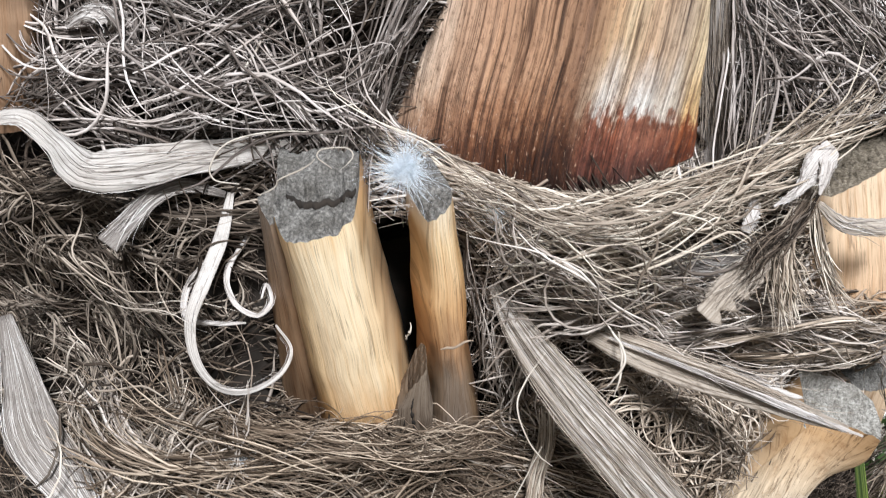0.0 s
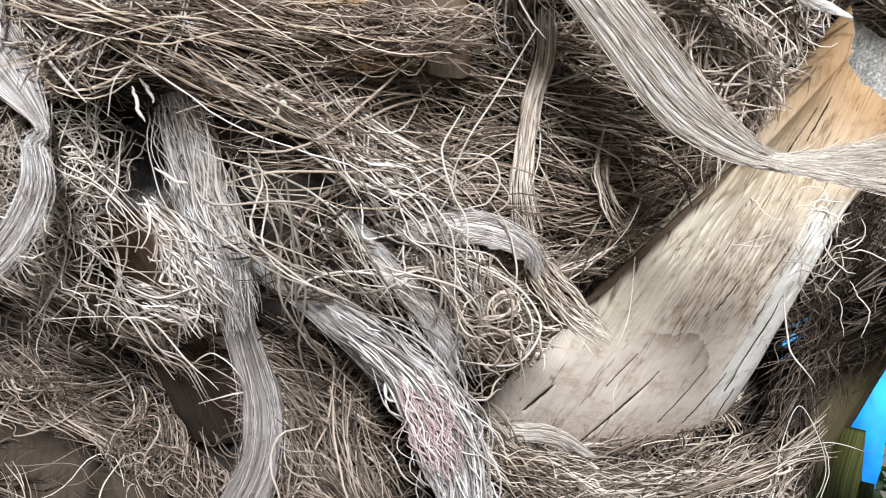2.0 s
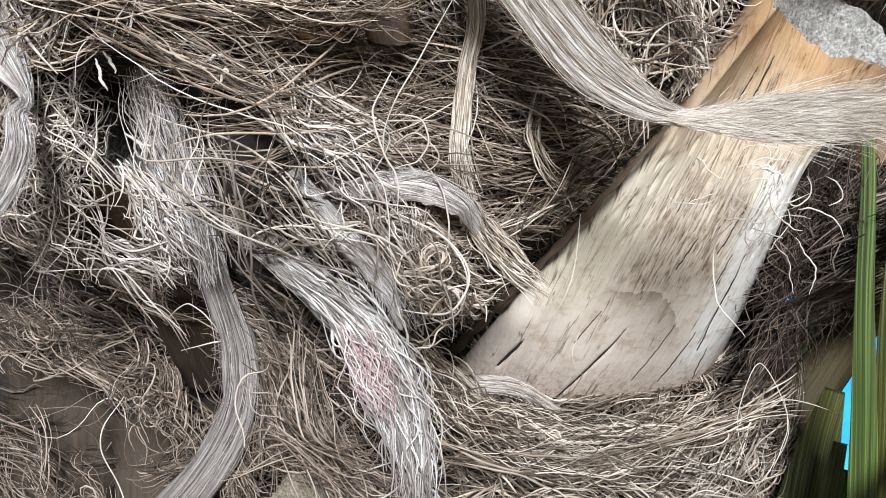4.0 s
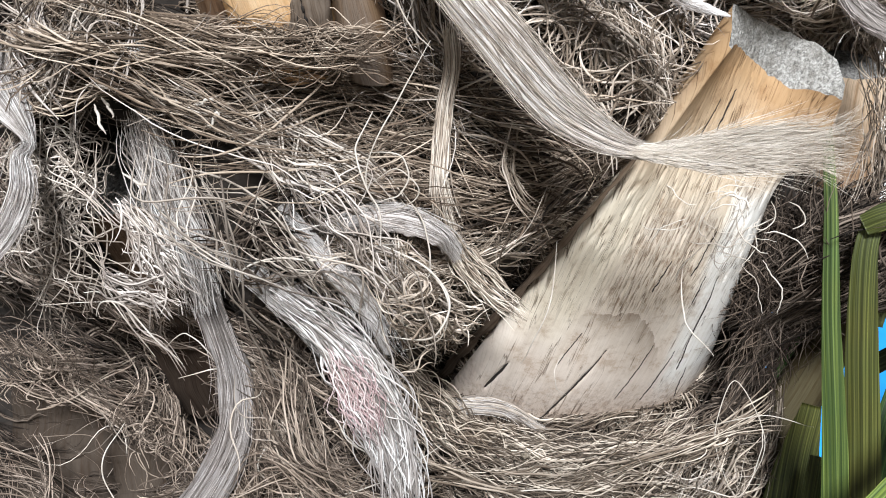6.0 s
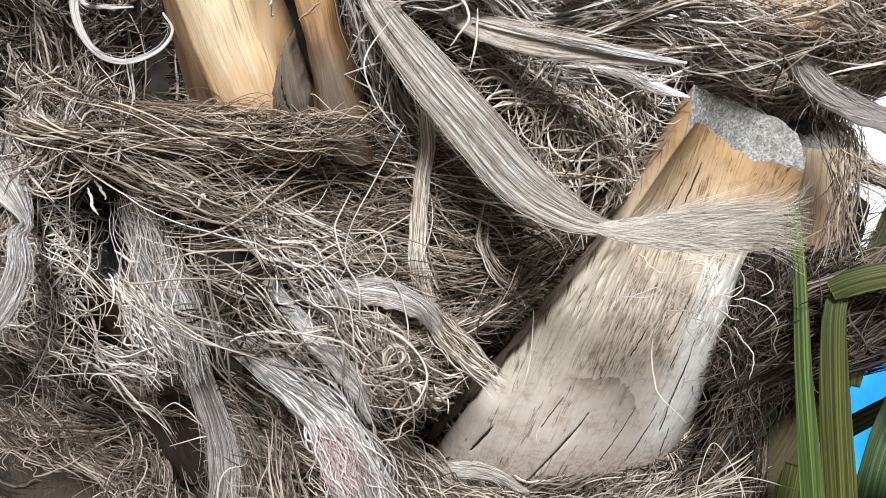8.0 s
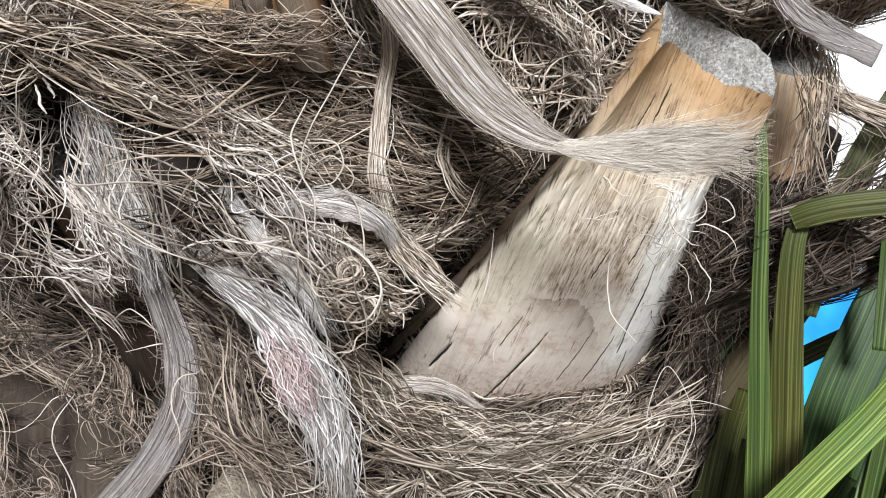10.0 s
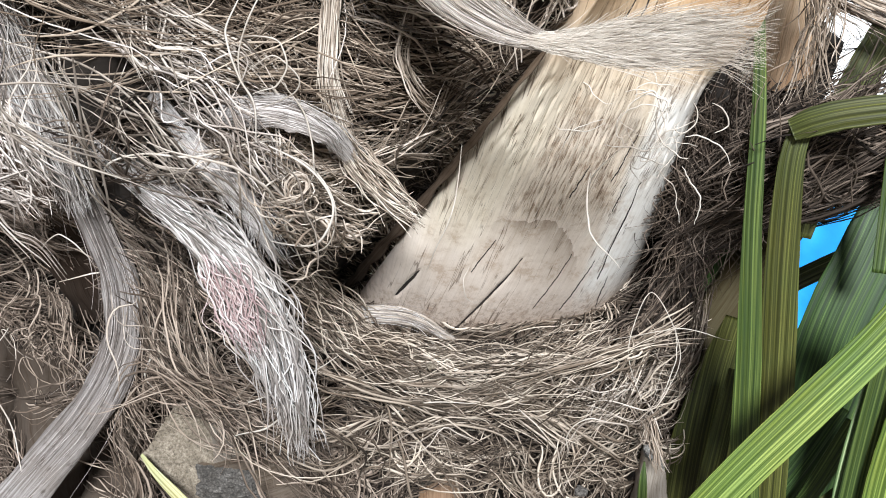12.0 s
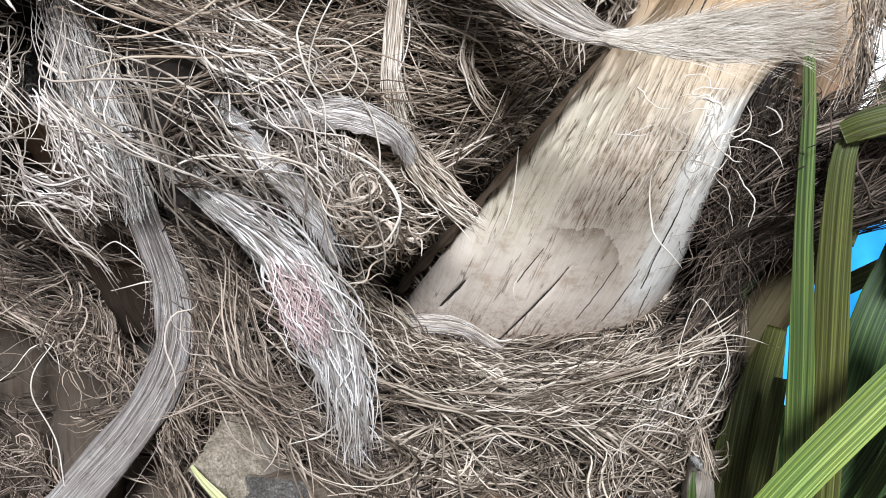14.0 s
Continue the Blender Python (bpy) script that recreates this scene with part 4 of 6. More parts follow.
def hedge():
    """A dense low hedge of small leaves, added for the dark shaded background far behind the trunk."""
    n = 9000
    c = np.stack([RNG.uniform(0.2, 2.6, n), RNG.uniform(2.1, 2.7, n), RNG.uniform(0.0, 1.06, n)], -1)
    near = RNG.random(n) < 0.35
    c[near] = np.stack([RNG.uniform(0.28, 1.3, near.sum()), RNG.uniform(1.15, 1.4, near.sum()), RNG.uniform(0.0, 0.74, near.sum())], -1)
    c[:, 2] += 0.06 * np.sin(c[:, 0] * 9) + 0.04 * np.sin(c[:, 0] * 23)
    a, d = unit(RNG.normal(0, 1, (n, 3))), unit(RNG.normal(0, 1, (n, 3)))
    d = unit(np.cross(a, d))
    s = RNG.uniform(0.02, 0.045, (n, 1))
    v = np.stack([c - a * s, c + d * s * 0.4, c + a * s, c - d * s * 0.4], 1).reshape(-1, 3)
    v[:, 2] = np.maximum(v[:, 2], 0)
    tagged(build("hedge", v, np.arange(4 * n).reshape(-1, 4), M_LEAF_DARK, uv=np.tile([[0, 0], [0.01, 0.02], [0, 0.04], [-0.01, 0.02]], (n, 1))), "leafy hedge added for the dark shaded background far behind the palm", "hedge", kind="stuff")


hedge()

# ---- cut leaf bases ----
BASES = "cut leaf bases on the trunk"
base = thing("cut_leaf_base", "split golden leaf base with two grey sawn tops", "leaf base", BASES)
stalk("left_half", (-0.062, 0.404, 1.365), (-0.012, 0.406, 1.362), (-0.069, 0.322, 1.480), (-0.034, 0.322, 1.484), 0.046, 0.036, (0.010, 0.012), M_GOLD, M_CUT, base, slope=0.1, rim=0.0022, groove=0.0045, left=(0.3, 0.014), right=(0.05, 0.003), foot=0.34, nu=90, nv=90)
stalk("right_half", (-0.003, 0.408, 1.361), (0.023, 0.412, 1.360), (-0.007, 0.332, 1.482), (0.007, 0.338, 1.493), 0.036, 0.024, (0.005, 0.004), M_GOLD_RED, M_CUT, base, rim=0.003, right=(0.4, 0.010), left=(0.15, 0.004), wobble=0.0016, foot=0.36, nu=50, nv=80)
# dark filler piece added for the shade inside the split
stalk("split_shade", (-0.038, 0.455, 1.363), (0.005, 0.455, 1.361), (-0.047, 0.425, 1.466), (-0.001, 0.425, 1.470), 0.02, 0.01, (0.001, 0.001), M_CORE, M_CORE, base, rim=0.004, nu=30, nv=40)
stalk("grey_foot", (-0.0293, 0.3862, 1.3731), (-0.0036, 0.3868, 1.3728), (-0.0162, 0.3653, 1.4034), (-0.0074, 0.3579, 1.4154), 0.02, 0.008, (0.003, 0.001), M_CHAR_STALK, M_BARK, base, rim=0.003, nu=40, nv=50, foot=0.4, relief=0.0006, cracks=(((0.6, 0.05), (0.45, 0.8), 0.9, 1.5), ((0.25, 0.05), (0.3, 0.5), 0.5, 1.0)))
stalk("side_flap", (-0.079, 0.405, 1.385), (-0.063, 0.402, 1.380), (-0.078, 0.345, 1.493), (-0.070, 0.335, 1.480), 0.02, 0.012, (0.002, 0.001), M_ORANGE_STALK, M_CUT, base, rim=0.002, nu=30, nv=60)

base = thing("cut_leaf_base", "wide red-brown leaf base with stained pale streaks", "leaf base", BASES)
stalk("stalk", (-0.022, 0.390, 1.526), (0.122, 0.395, 1.510), (0.033, 0.352, 1.648), (0.124, 0.362, 1.653), 0.05, 0.012, (0.004, 0.004), M_FROND, M_CUT_TAN, base, ridge=0.022, sag=-0.018, nu=190, foot=0.03, relief=0.0015)


base = thing("cut_leaf_base", "broad bleached leaf base with a hollow top and grey sawn rim", "leaf base", BASES)
stalk("stalk", (0.024, 0.531, 1.143), (0.224, 0.582, 1.157), (0.181, 0.398, 1.374), (0.245, 0.446, 1.352), 0.04, 0.008, (0.012, -0.031), M_PALE_STALK, M_CUT_LIGHT, base, slope=0.75, sag=-0.014, foot=0.08, rim=0.0012, dish=0.013, nu=200, nv=240, left=(0.08, 0.005), right=(0.27, 0.036), relief=0.00012,
      cracks=(((0.315, 0.02), (0.405, 0.29), 0.75, 1.2), ((0.64, 0.1), (0.68, 0.27), 0.2, 0.5), ((0.72, 0.2), (0.73, 0.5), 0.3, 1.0), ((0.54, 0.12), (0.58, 0.3), 0.14, 0.4), ((0.25, 0.24), (0.27, 0.34), 0.14, 0.4), ((0.07, 0.13), (0.085, 0.22), 1.3, 1.4), ((0.6, 0.5), (0.63, 0.62), 0.2, 0.6), ((0.46, 0.46), (0.48, 0.54), 0.2, 0.5), ((0.66, 0.42), (0.67, 0.5), 0.2, 0.6), ((0.77, 0.08), (0.76, 0.2), 0.22, 0.6), ((0.3, 0.8), (0.33, 0.9), 0.3, 0.8), ((0.4, 0.84), (0.42, 0.93), 0.3, 0.8)), wrinkle=0.0021)

v, q, uv, _ = strip([(0.143, 0.422, 1.326), (0.120, 0.440, 1.295), (0.098, 0.460, 1.265), (0.072, 0.485, 1.231), (0.046, 0.510, 1.199), (0.023, 0.528, 1.169)], [0.002, 0.003, 0.004, 0.005, 0.006, 0.005], rag=0.45, thickness=0.003, cup=0.4)
claim(v, SOLID)
build("bark_edge", v, q, M_BARK, base, uv, "dark flaking strip of bark along the edge")

base = thing("cut_leaf_base", "short weathered grey-tan leaf base stub", "leaf base", BASES)
block("stalk", ((-0.054, 0.440, 1.122), (-0.035, 0.440, 1.120), (-0.025, 0.428, 1.059), (-0.070, 0.425, 1.093)), (0.018, 0.040, -0.064), M_GREY_STALK, M_CUT_TAN, base)

base = thing("cut_leaf_base", "dark grey crumbled leaf base stub beside the tan one", "leaf base", BASES)
block("stalk", ((-0.038, 0.428, 1.092), (-0.006, 0.430, 1.090), (0.020, 0.425, 1.053), (-0.036, 0.420, 1.049)), (0.015, 0.06, -0.02), M_CHAR_STALK, M_CUT_DARK, base, wild=0.005)

base = thing("cut_leaf_base", "smooth orange-brown leaf base beside frayed fibre", "leaf base", BASES)
stalk("stalk", (-0.237, 0.400, 1.527), (-0.190, 0.405, 1.527), (-0.203, 0.360, 1.589), (-0.184, 0.370, 1.587), 0.04, 0.015, (0.012, 0.012), M_RUST_STALK, M_CUT, base, foot=0.99)

base = thing("cut_leaf_base", "tan leaf base half hidden behind frayed grey ribbons", "leaf base", BASES)
stalk("stalk", (0.202, 0.430, 1.427), (0.273, 0.460, 1.422), (0.185, 0.395, 1.490), (0.250, 0.430, 1.521), 0.04, 0.015, (0.008, 0.004), M_TAN_STALK, M_CUT_TAN, base, foot=0.3)

base = thing("cut_leaf_base", "tan leaf base seen edge on behind dry brown fibre", "leaf base", BASES)
stalk("stalk", (0.259, 0.550, 1.304), (0.298, 0.560, 1.309), (0.256, 0.500, 1.369), (0.289, 0.515, 1.371), 0.03, 0.012, (0.006, 0.004), M_TAN_STALK, M_CUT, base)

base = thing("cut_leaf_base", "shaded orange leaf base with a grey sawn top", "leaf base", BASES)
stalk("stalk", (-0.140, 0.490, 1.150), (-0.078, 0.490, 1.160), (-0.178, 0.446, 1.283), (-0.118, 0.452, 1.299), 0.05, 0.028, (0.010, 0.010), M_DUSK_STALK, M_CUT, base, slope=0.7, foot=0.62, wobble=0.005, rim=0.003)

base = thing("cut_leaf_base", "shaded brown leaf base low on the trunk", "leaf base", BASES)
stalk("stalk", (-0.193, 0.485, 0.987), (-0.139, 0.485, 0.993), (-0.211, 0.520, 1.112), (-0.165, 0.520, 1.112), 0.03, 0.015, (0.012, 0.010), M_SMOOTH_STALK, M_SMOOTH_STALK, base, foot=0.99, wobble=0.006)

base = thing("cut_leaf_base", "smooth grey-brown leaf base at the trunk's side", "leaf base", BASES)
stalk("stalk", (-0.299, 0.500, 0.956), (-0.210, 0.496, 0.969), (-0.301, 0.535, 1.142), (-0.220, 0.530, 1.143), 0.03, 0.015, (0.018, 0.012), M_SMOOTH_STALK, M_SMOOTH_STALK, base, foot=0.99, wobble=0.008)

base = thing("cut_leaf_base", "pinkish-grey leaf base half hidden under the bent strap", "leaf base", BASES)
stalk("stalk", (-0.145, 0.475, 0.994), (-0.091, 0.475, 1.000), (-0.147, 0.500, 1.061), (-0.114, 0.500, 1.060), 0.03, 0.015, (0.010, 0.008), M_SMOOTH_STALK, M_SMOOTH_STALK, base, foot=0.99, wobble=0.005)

base = thing("cut_leaf_base", "orange leaf base buried in matted fibre", "leaf base", BASES)
stalk("stalk", (0.075, 0.488, 1.018), (0.110, 0.488, 1.022), (0.079, 0.488, 1.055), (0.102, 0.488, 1.070), 0.03, 0.015, (0.006, 0.004), M_ORANGE_STALK, M_CUT_TAN, base, foot=0.9)

base = thing("cut_leaf_base", "narrow pale grey leaf base splinter", "leaf base", BASES)
stalk("stalk", (0.207, 0.505, 1.022), (0.237, 0.505, 1.026), (0.217, 0.505, 1.083), (0.230, 0.505, 1.073), 0.02, 0.01, (0.003, 0.002), M_GREY_STALK, M_CUT_LIGHT, base, rim=0.004, nu=30, nv=50, foot=0.02)

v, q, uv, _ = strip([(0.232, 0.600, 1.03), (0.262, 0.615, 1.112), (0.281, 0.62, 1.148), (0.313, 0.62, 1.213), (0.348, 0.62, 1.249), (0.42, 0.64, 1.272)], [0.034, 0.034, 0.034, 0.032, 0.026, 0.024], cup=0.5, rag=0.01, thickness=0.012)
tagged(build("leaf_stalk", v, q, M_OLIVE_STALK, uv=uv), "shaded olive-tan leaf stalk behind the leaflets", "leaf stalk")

# ---- straps and ribbons of fibre ----
fibre_strap("grey-brown sheath of fibre beside the wide leaf base", [(0.126, 0.385, 1.596), (0.126, 0.388, 1.558), (0.129, 0.394, 1.533), (0.130, 0.400, 1.506)], [0.016, 0.016, 0.014, 0.010], M_STRAP_GREY, strands=150, loose=0.003, strand_mat=M_GREY_DARK, rag=0.2)
fibre_strap("broad pale fibre ribbon with a rolled end", [(-0.188, 0.340, 1.523), (-0.169, 0.335, 1.524), (-0.158, 0.338, 1.514), (-0.149, 0.345, 1.503), (-0.131, 0.352, 1.504), (-0.111, 0.358, 1.508), (-0.088, 0.366, 1.511), (-0.062, 0.372, 1.513)], [0.006, 0.009, 0.012, 0.017, 0.018, 0.015, 0.012, 0.006], twist=(20, 35, 55, 20, 0, -5, 0, 0), strands=18, mat=M_STRAP_BIG)
fibre_strap("pale curled fibre strap hanging in a loop", [(-0.095, 0.370, 1.493), (-0.097, 0.360, 1.474), (-0.102, 0.350, 1.456), (-0.107, 0.345, 1.439), (-0.105, 0.345, 1.422), (-0.097, 0.348, 1.410), (-0.085, 0.352, 1.407), (-0.072, 0.358, 1.413), (-0.068, 0.364, 1.423), (-0.076, 0.370, 1.433)], [0.003, 0.0062, 0.0064, 0.005, 0.004, 0.003, 0.0025, 0.002, 0.0015, 0.001], M_STRAP_BIG, strands=4, loose=0.002, rag=0.03)
fibre_strap("thin curled fibre strip beside the leaf base", [(-0.089, 0.375, 1.473), (-0.096, 0.365, 1.458), (-0.092, 0.360, 1.445), (-0.082, 0.360, 1.439), (-0.076, 0.362, 1.445), (-0.079, 0.366, 1.452), (-0.081, 0.364, 1.446)], [0.002, 0.0026, 0.0022, 0.002, 0.0018, 0.0014, 0.0008], strands=5, loose=0.002)
fibre_strap("thin curled fibre strip beside the leaf base", [(-0.099, 0.370, 1.468), (-0.113, 0.365, 1.453), (-0.114, 0.362, 1.438), (-0.101, 0.362, 1.435), (-0.088, 0.364, 1.435)], [0.0026, 0.0028, 0.0022, 0.0018, 0.0008], strands=5, loose=0.002)
fibre_strap("frayed forked fibre ribbon", [(-0.098, 0.372, 1.492), (-0.114, 0.366, 1.496), (-0.127, 0.360, 1.491), (-0.137, 0.356, 1.480), (-0.144, 0.352, 1.471)], [0.003, 0.006, 0.008, 0.009, 0.010], M_STRAP_DARK, strands=40, loose=0.003)
long_strap = fibre_strap("long broad weathered fibre strap with a frayed fanned end", [(0.022, 0.366, 1.452), (0.033, 0.362, 1.433), (0.052, 0.360, 1.407), (0.078, 0.358, 1.377), (0.102, 0.358, 1.350), (0.123, 0.360, 1.335), (0.141, 0.362, 1.328), (0.150, 0.358, 1.328)], [0.004, 0.012, 0.019, 0.022, 0.021, 0.016, 0.009, 0.009], twist=(0, 0, 5, 5, 5, 25, 45, 40), strands=110, loose=0.002, rag=0.05, strand_mat=M_LIGHT, mat=M_STRAP_BIG)
v, q, uv, fr = strip([(0.134, 0.361, 1.329), (0.150, 0.356, 1.328), (0.170, 0.350, 1.329), (0.190, 0.345, 1.331), (0.202, 0.342, 1.331)], [0.008, 0.012, 0.0175, 0.016, 0.006], (40, 20, 5, 0, 0), (0, -1, 0.5), rag=0.16)
claim(v, FRONTS, 0.002)
build("fan", v, q, M_STRAP_FAN, long_strap, uv, "cream fanned-out end of the strap")
sv, sq = tubes(*strands_on((fr[0] + np.linspace(0, 0.15, 70)[:, None] ** 2 * (0.9, -0.2, 0.0), np.maximum(fr[1], np.linspace(0.003, 0.0085, 70)), fr[2], fr[3]), 900, (0.2, 0.75), (0.0, 0.0009), 1.15, 0.006, (0.00005, 0.00013), wave=0.12))
tagged(build("fringe", sv, sq, M_FAN, long_strap, label="soft cream fibre ends"), kind="stuff")
fibre_strap("folded grey-brown fibre ribbon with a bleached edge", [(0.055, 0.388, 1.437), (0.077, 0.380, 1.424), (0.102, 0.370, 1.415), (0.130, 0.356, 1.407), (0.151, 0.342, 1.401), (0.166, 0.330, 1.397)], [0.004, 0.012, 0.015, 0.013, 0.009, 0.003], M_STRAP_TAN, twist=(0, 10, 15, 20, 30, 30), strands=24, strand_mat=M_TAN, rag=0.1)
fibre_strap("bleached strip of fibre", [(0.077, 0.376, 1.426), (0.113, 0.360, 1.414), (0.146, 0.340, 1.403), (0.169, 0.324, 1.396)], [0.001, 0.002, 0.003, 0.001], M_STRAP, strands=10, loose=0.002)
fibre_strap("pale fibre ribbon above the hollow leaf base", [(0.122, 0.405, 1.407), (0.146, 0.400, 1.403), (0.162, 0.398, 1.395), (0.180, 0.404, 1.390)], [0.003, 0.006, 0.006, 0.001], M_STRAP, strands=26)
fibre_strap("broad grey fibre sheet with a twisted bluish tail", [(-0.219, 0.408, 1.431), (-0.210, 0.402, 1.401), (-0.201, 0.396, 1.374), (-0.181, 0.388, 1.350), (-0.162, 0.378, 1.329), (-0.162, 0.370, 1.321), (-0.157, 0.364, 1.305), (-0.165, 0.358, 1.282), (-0.187, 0.353, 1.258), (-0.213, 0.350, 1.236)], [0.006, 0.019, 0.026, 0.02, 0.006, 0.007, 0.011, 0.012, 0.009, 0.005], twist=(0, 0, 10, 25, 60, 40, 20, 0, 0, 0), strands=100, loose=0.004, mat=M_STRAP_GREY)
fibre_strap("long grey frayed fibre strap bending downwards", [(-0.112, 0.400, 1.347), (-0.109, 0.405, 1.317), (-0.103, 0.415, 1.283), (-0.094, 0.425, 1.248), (-0.087, 0.432, 1.219), (-0.081, 0.436, 1.193), (-0.081, 0.437, 1.167), (-0.090, 0.438, 1.139), (-0.114, 0.440, 1.102), (-0.144, 0.440, 1.067), (-0.182, 0.440, 1.022)], [0.007, 0.018, 0.020, 0.0165, 0.0165, 0.019, 0.0205, 0.0225, 0.0255, 0.0265, 0.027], M_STRAP_DARK, twist=(0, 0, 0, 10, 15, 15, 10, 0, 0, 0, 0), strands=46, loose=0.005, strand_mat=M_GREY, rag=0.08, clear=True)
fibre_bundle("loose fibre over the bending strap", [(-0.109, 0.392, 1.348), (-0.103, 0.396, 1.321), (-0.097, 0.404, 1.292), (-0.090, 0.412, 1.261), (-0.086, 0.420, 1.234)], [0.018, 0.024, 0.024, 0.020, 0.014], 190, M_PALE, loose=0.004, length=(0.3, 0.9), thick=(0.0002, 0.00042), wave=0.22, front=True)
fibre_bundle("pinkish-grey shreds beside the bending strap", [(-0.126, 0.4, 1.298), (-0.112, 0.397, 1.284), (-0.103, 0.4, 1.267), (-0.093, 0.41, 1.244)], [0.008, 0.014, 0.016, 0.010], 90, M_WAVY, loose=0.007, length=(0.3, 0.8), depth=0.008, thick=(0.0003, 0.0006), wave=0.4)
fibre_bundle("short pinkish shreds beside the bending strap", [(-0.138, 0.4, 1.257), (-0.119, 0.395, 1.252), (-0.108, 0.4, 1.249), (-0.098, 0.41, 1.243)], [0.012, 0.010, 0.008, 0.006], 34, M_WAVY, loose=0.008, length=(0.3, 0.8), depth=0.008, thick=(0.0003, 0.0006), wave=0.4)
fibre_bundle("pale strands over the end of the flat ribbon", [(-0.022, 0.385, 1.317), (-0.003, 0.38, 1.3), (0.013, 0.384, 1.282), (0.026, 0.392, 1.259)], [0.022, 0.022, 0.022, 0.016], 34, M_WAVY, loose=0.008, length=(0.3, 0.9), depth=0.008, thick=(0.0003, 0.00055), wave=0.5)
fibre_bundle("curled grey fibre hanging from the belt's end", [(-0.19, 0.41, 1.34), (-0.17, 0.405, 1.321), (-0.156, 0.405, 1.302), (-0.151, 0.41, 1.272)], [0.03, 0.04, 0.04, 0.03], 45, M_LIGHT, loose=0.012, length=(0.3, 0.9), depth=0.012, thick=(0.00025, 0.0005), wave=0.6)
fibre_bundle("curled grey fibre slanting below the belt's end", [(-0.128, 0.4, 1.334), (-0.152, 0.405, 1.318), (-0.174, 0.41, 1.304), (-0.208, 0.42, 1.292)], [0.03, 0.04, 0.04, 0.03], 40, M_LIGHT, loose=0.012, length=(0.3, 0.9), depth=0.012, thick=(0.00025, 0.0005), wave=0.6)
fibre_bundle("loose grey fibre across the hollow", [(-0.21, 0.415, 1.31), (-0.184, 0.415, 1.32), (-0.159, 0.415, 1.31), (-0.131, 0.415, 1.317)], [0.03, 0.04, 0.04, 0.03], 36, M_LIGHT, loose=0.012, length=(0.3, 0.9), depth=0.012, thick=(0.00025, 0.0005), wave=0.6)
fibre_bundle("grey fibre spreading below the hollow", [(-0.203, 0.4, 1.302), (-0.182, 0.405, 1.282), (-0.158, 0.41, 1.262), (-0.141, 0.415, 1.234)], [0.03, 0.04, 0.04, 0.03], 45, M_LIGHT, loose=0.012, length=(0.3, 0.9), depth=0.012, thick=(0.00025, 0.0005), wave=0.6)
fibre_strap("frayed whitish fibre strap", [(-0.089, 0.425, 1.273), (-0.055, 0.415, 1.256), (-0.023, 0.405, 1.237), (0.001, 0.400, 1.219), (0.019, 0.400, 1.199)], [0.010, 0.015, 0.019, 0.019, 0.008], M_STRAP, strands=160, loose=0.004, rag=0.1)
fibre_bundle("frayed whitish fibre hank hanging down", [(-0.039, 0.398, 1.254), (-0.011, 0.392, 1.237), (0.009, 0.386, 1.218), (0.022, 0.390, 1.190), (0.028, 0.400, 1.156), (0.028, 0.415, 1.114)], [0.012, 0.016, 0.021, 0.020, 0.016, 0.009], 240, M_PALE, loose=0.005, length=(0.3, 0.95), depth=0.012, thick=(0.00026, 0.0006), wave=0.4, front=True, clear=True)
fibre_bundle("pink-stained tuft in the whitish hank", [(-0.004, 0.378, 1.231), (0.006, 0.374, 1.217), (0.013, 0.374, 1.202), (0.021, 0.380, 1.184)], [0.010, 0.019, 0.019, 0.012], 60, M_PINK, loose=0.004, depth=0.007, thick=(0.0002, 0.0004), wave=0.3, length=(0.3, 0.8))
fibre_strap("narrow pale fibre strap", [(-0.035, 0.395, 1.299), (-0.011, 0.392, 1.272), (0.005, 0.392, 1.255), (0.014, 0.396, 1.239), (0.018, 0.405, 1.220)], [0.006, 0.010, 0.013, 0.009, 0.002], M_STRAP, strands=90, loose=0.008, rag=0.12)
fibre_strap("flat pale fibre ribbon over the brown belt", [(-0.008, 0.404, 1.289), (0.008, 0.394, 1.292), (0.024, 0.389, 1.294), (0.038, 0.389, 1.291), (0.048, 0.394, 1.285), (0.052, 0.402, 1.278), (0.056, 0.412, 1.269)], [0.010, 0.0145, 0.0145, 0.013, 0.011, 0.009, 0.004], M_STRAP, twist=(0, 0, 5, 10, 15, 10, 0), strands=60, loose=0.003, facing=(0, -1, 0.4), rag=0.12, clear=True)
fibre_bundle("upright hank of tan fibre", [(0.050, 0.396, 1.389), (0.051, 0.402, 1.368), (0.047, 0.407, 1.349), (0.045, 0.409, 1.330), (0.044, 0.410, 1.309), (0.049, 0.412, 1.285)], [0.006, 0.007, 0.0075, 0.007, 0.007, 0.008], 95, M_BAND, loose=0.002, depth=0.004, thick=(0.00028, 0.00055), wave=0.2, front=True)
fibre_bundle("splayed tan fibre ends", [(0.047, 0.410, 1.292), (0.056, 0.412, 1.272), (0.072, 0.416, 1.255), (0.090, 0.419, 1.240)], [0.008, 0.012, 0.013, 0.004], 60, M_BAND, loose=0.003, depth=0.004, thick=(0.00025, 0.00045), length=(0.5, 1.0), front=True)
fibre_bundle("short bowed hank of tan fibre", [(0.082, 0.410, 1.341), (0.079, 0.405, 1.321), (0.084, 0.408, 1.306), (0.095, 0.420, 1.293)], [0.004, 0.006, 0.005, 0.002], 18, M_TAN, loose=0.002, depth=0.002, thick=(0.0003, 0.0005), front=True)
fibre_strap("grey-brown fibre ribbon slanting over the trunk's edge", [(0.215, 0.455, 1.458), (0.231, 0.450, 1.428), (0.246, 0.448, 1.403), (0.265, 0.450, 1.389), (0.294, 0.455, 1.377)], [0.008, 0.010, 0.013, 0.014, 0.012], M_STRAP_GREY, strands=40, rag=0.12, strand_mat=M_GREY)
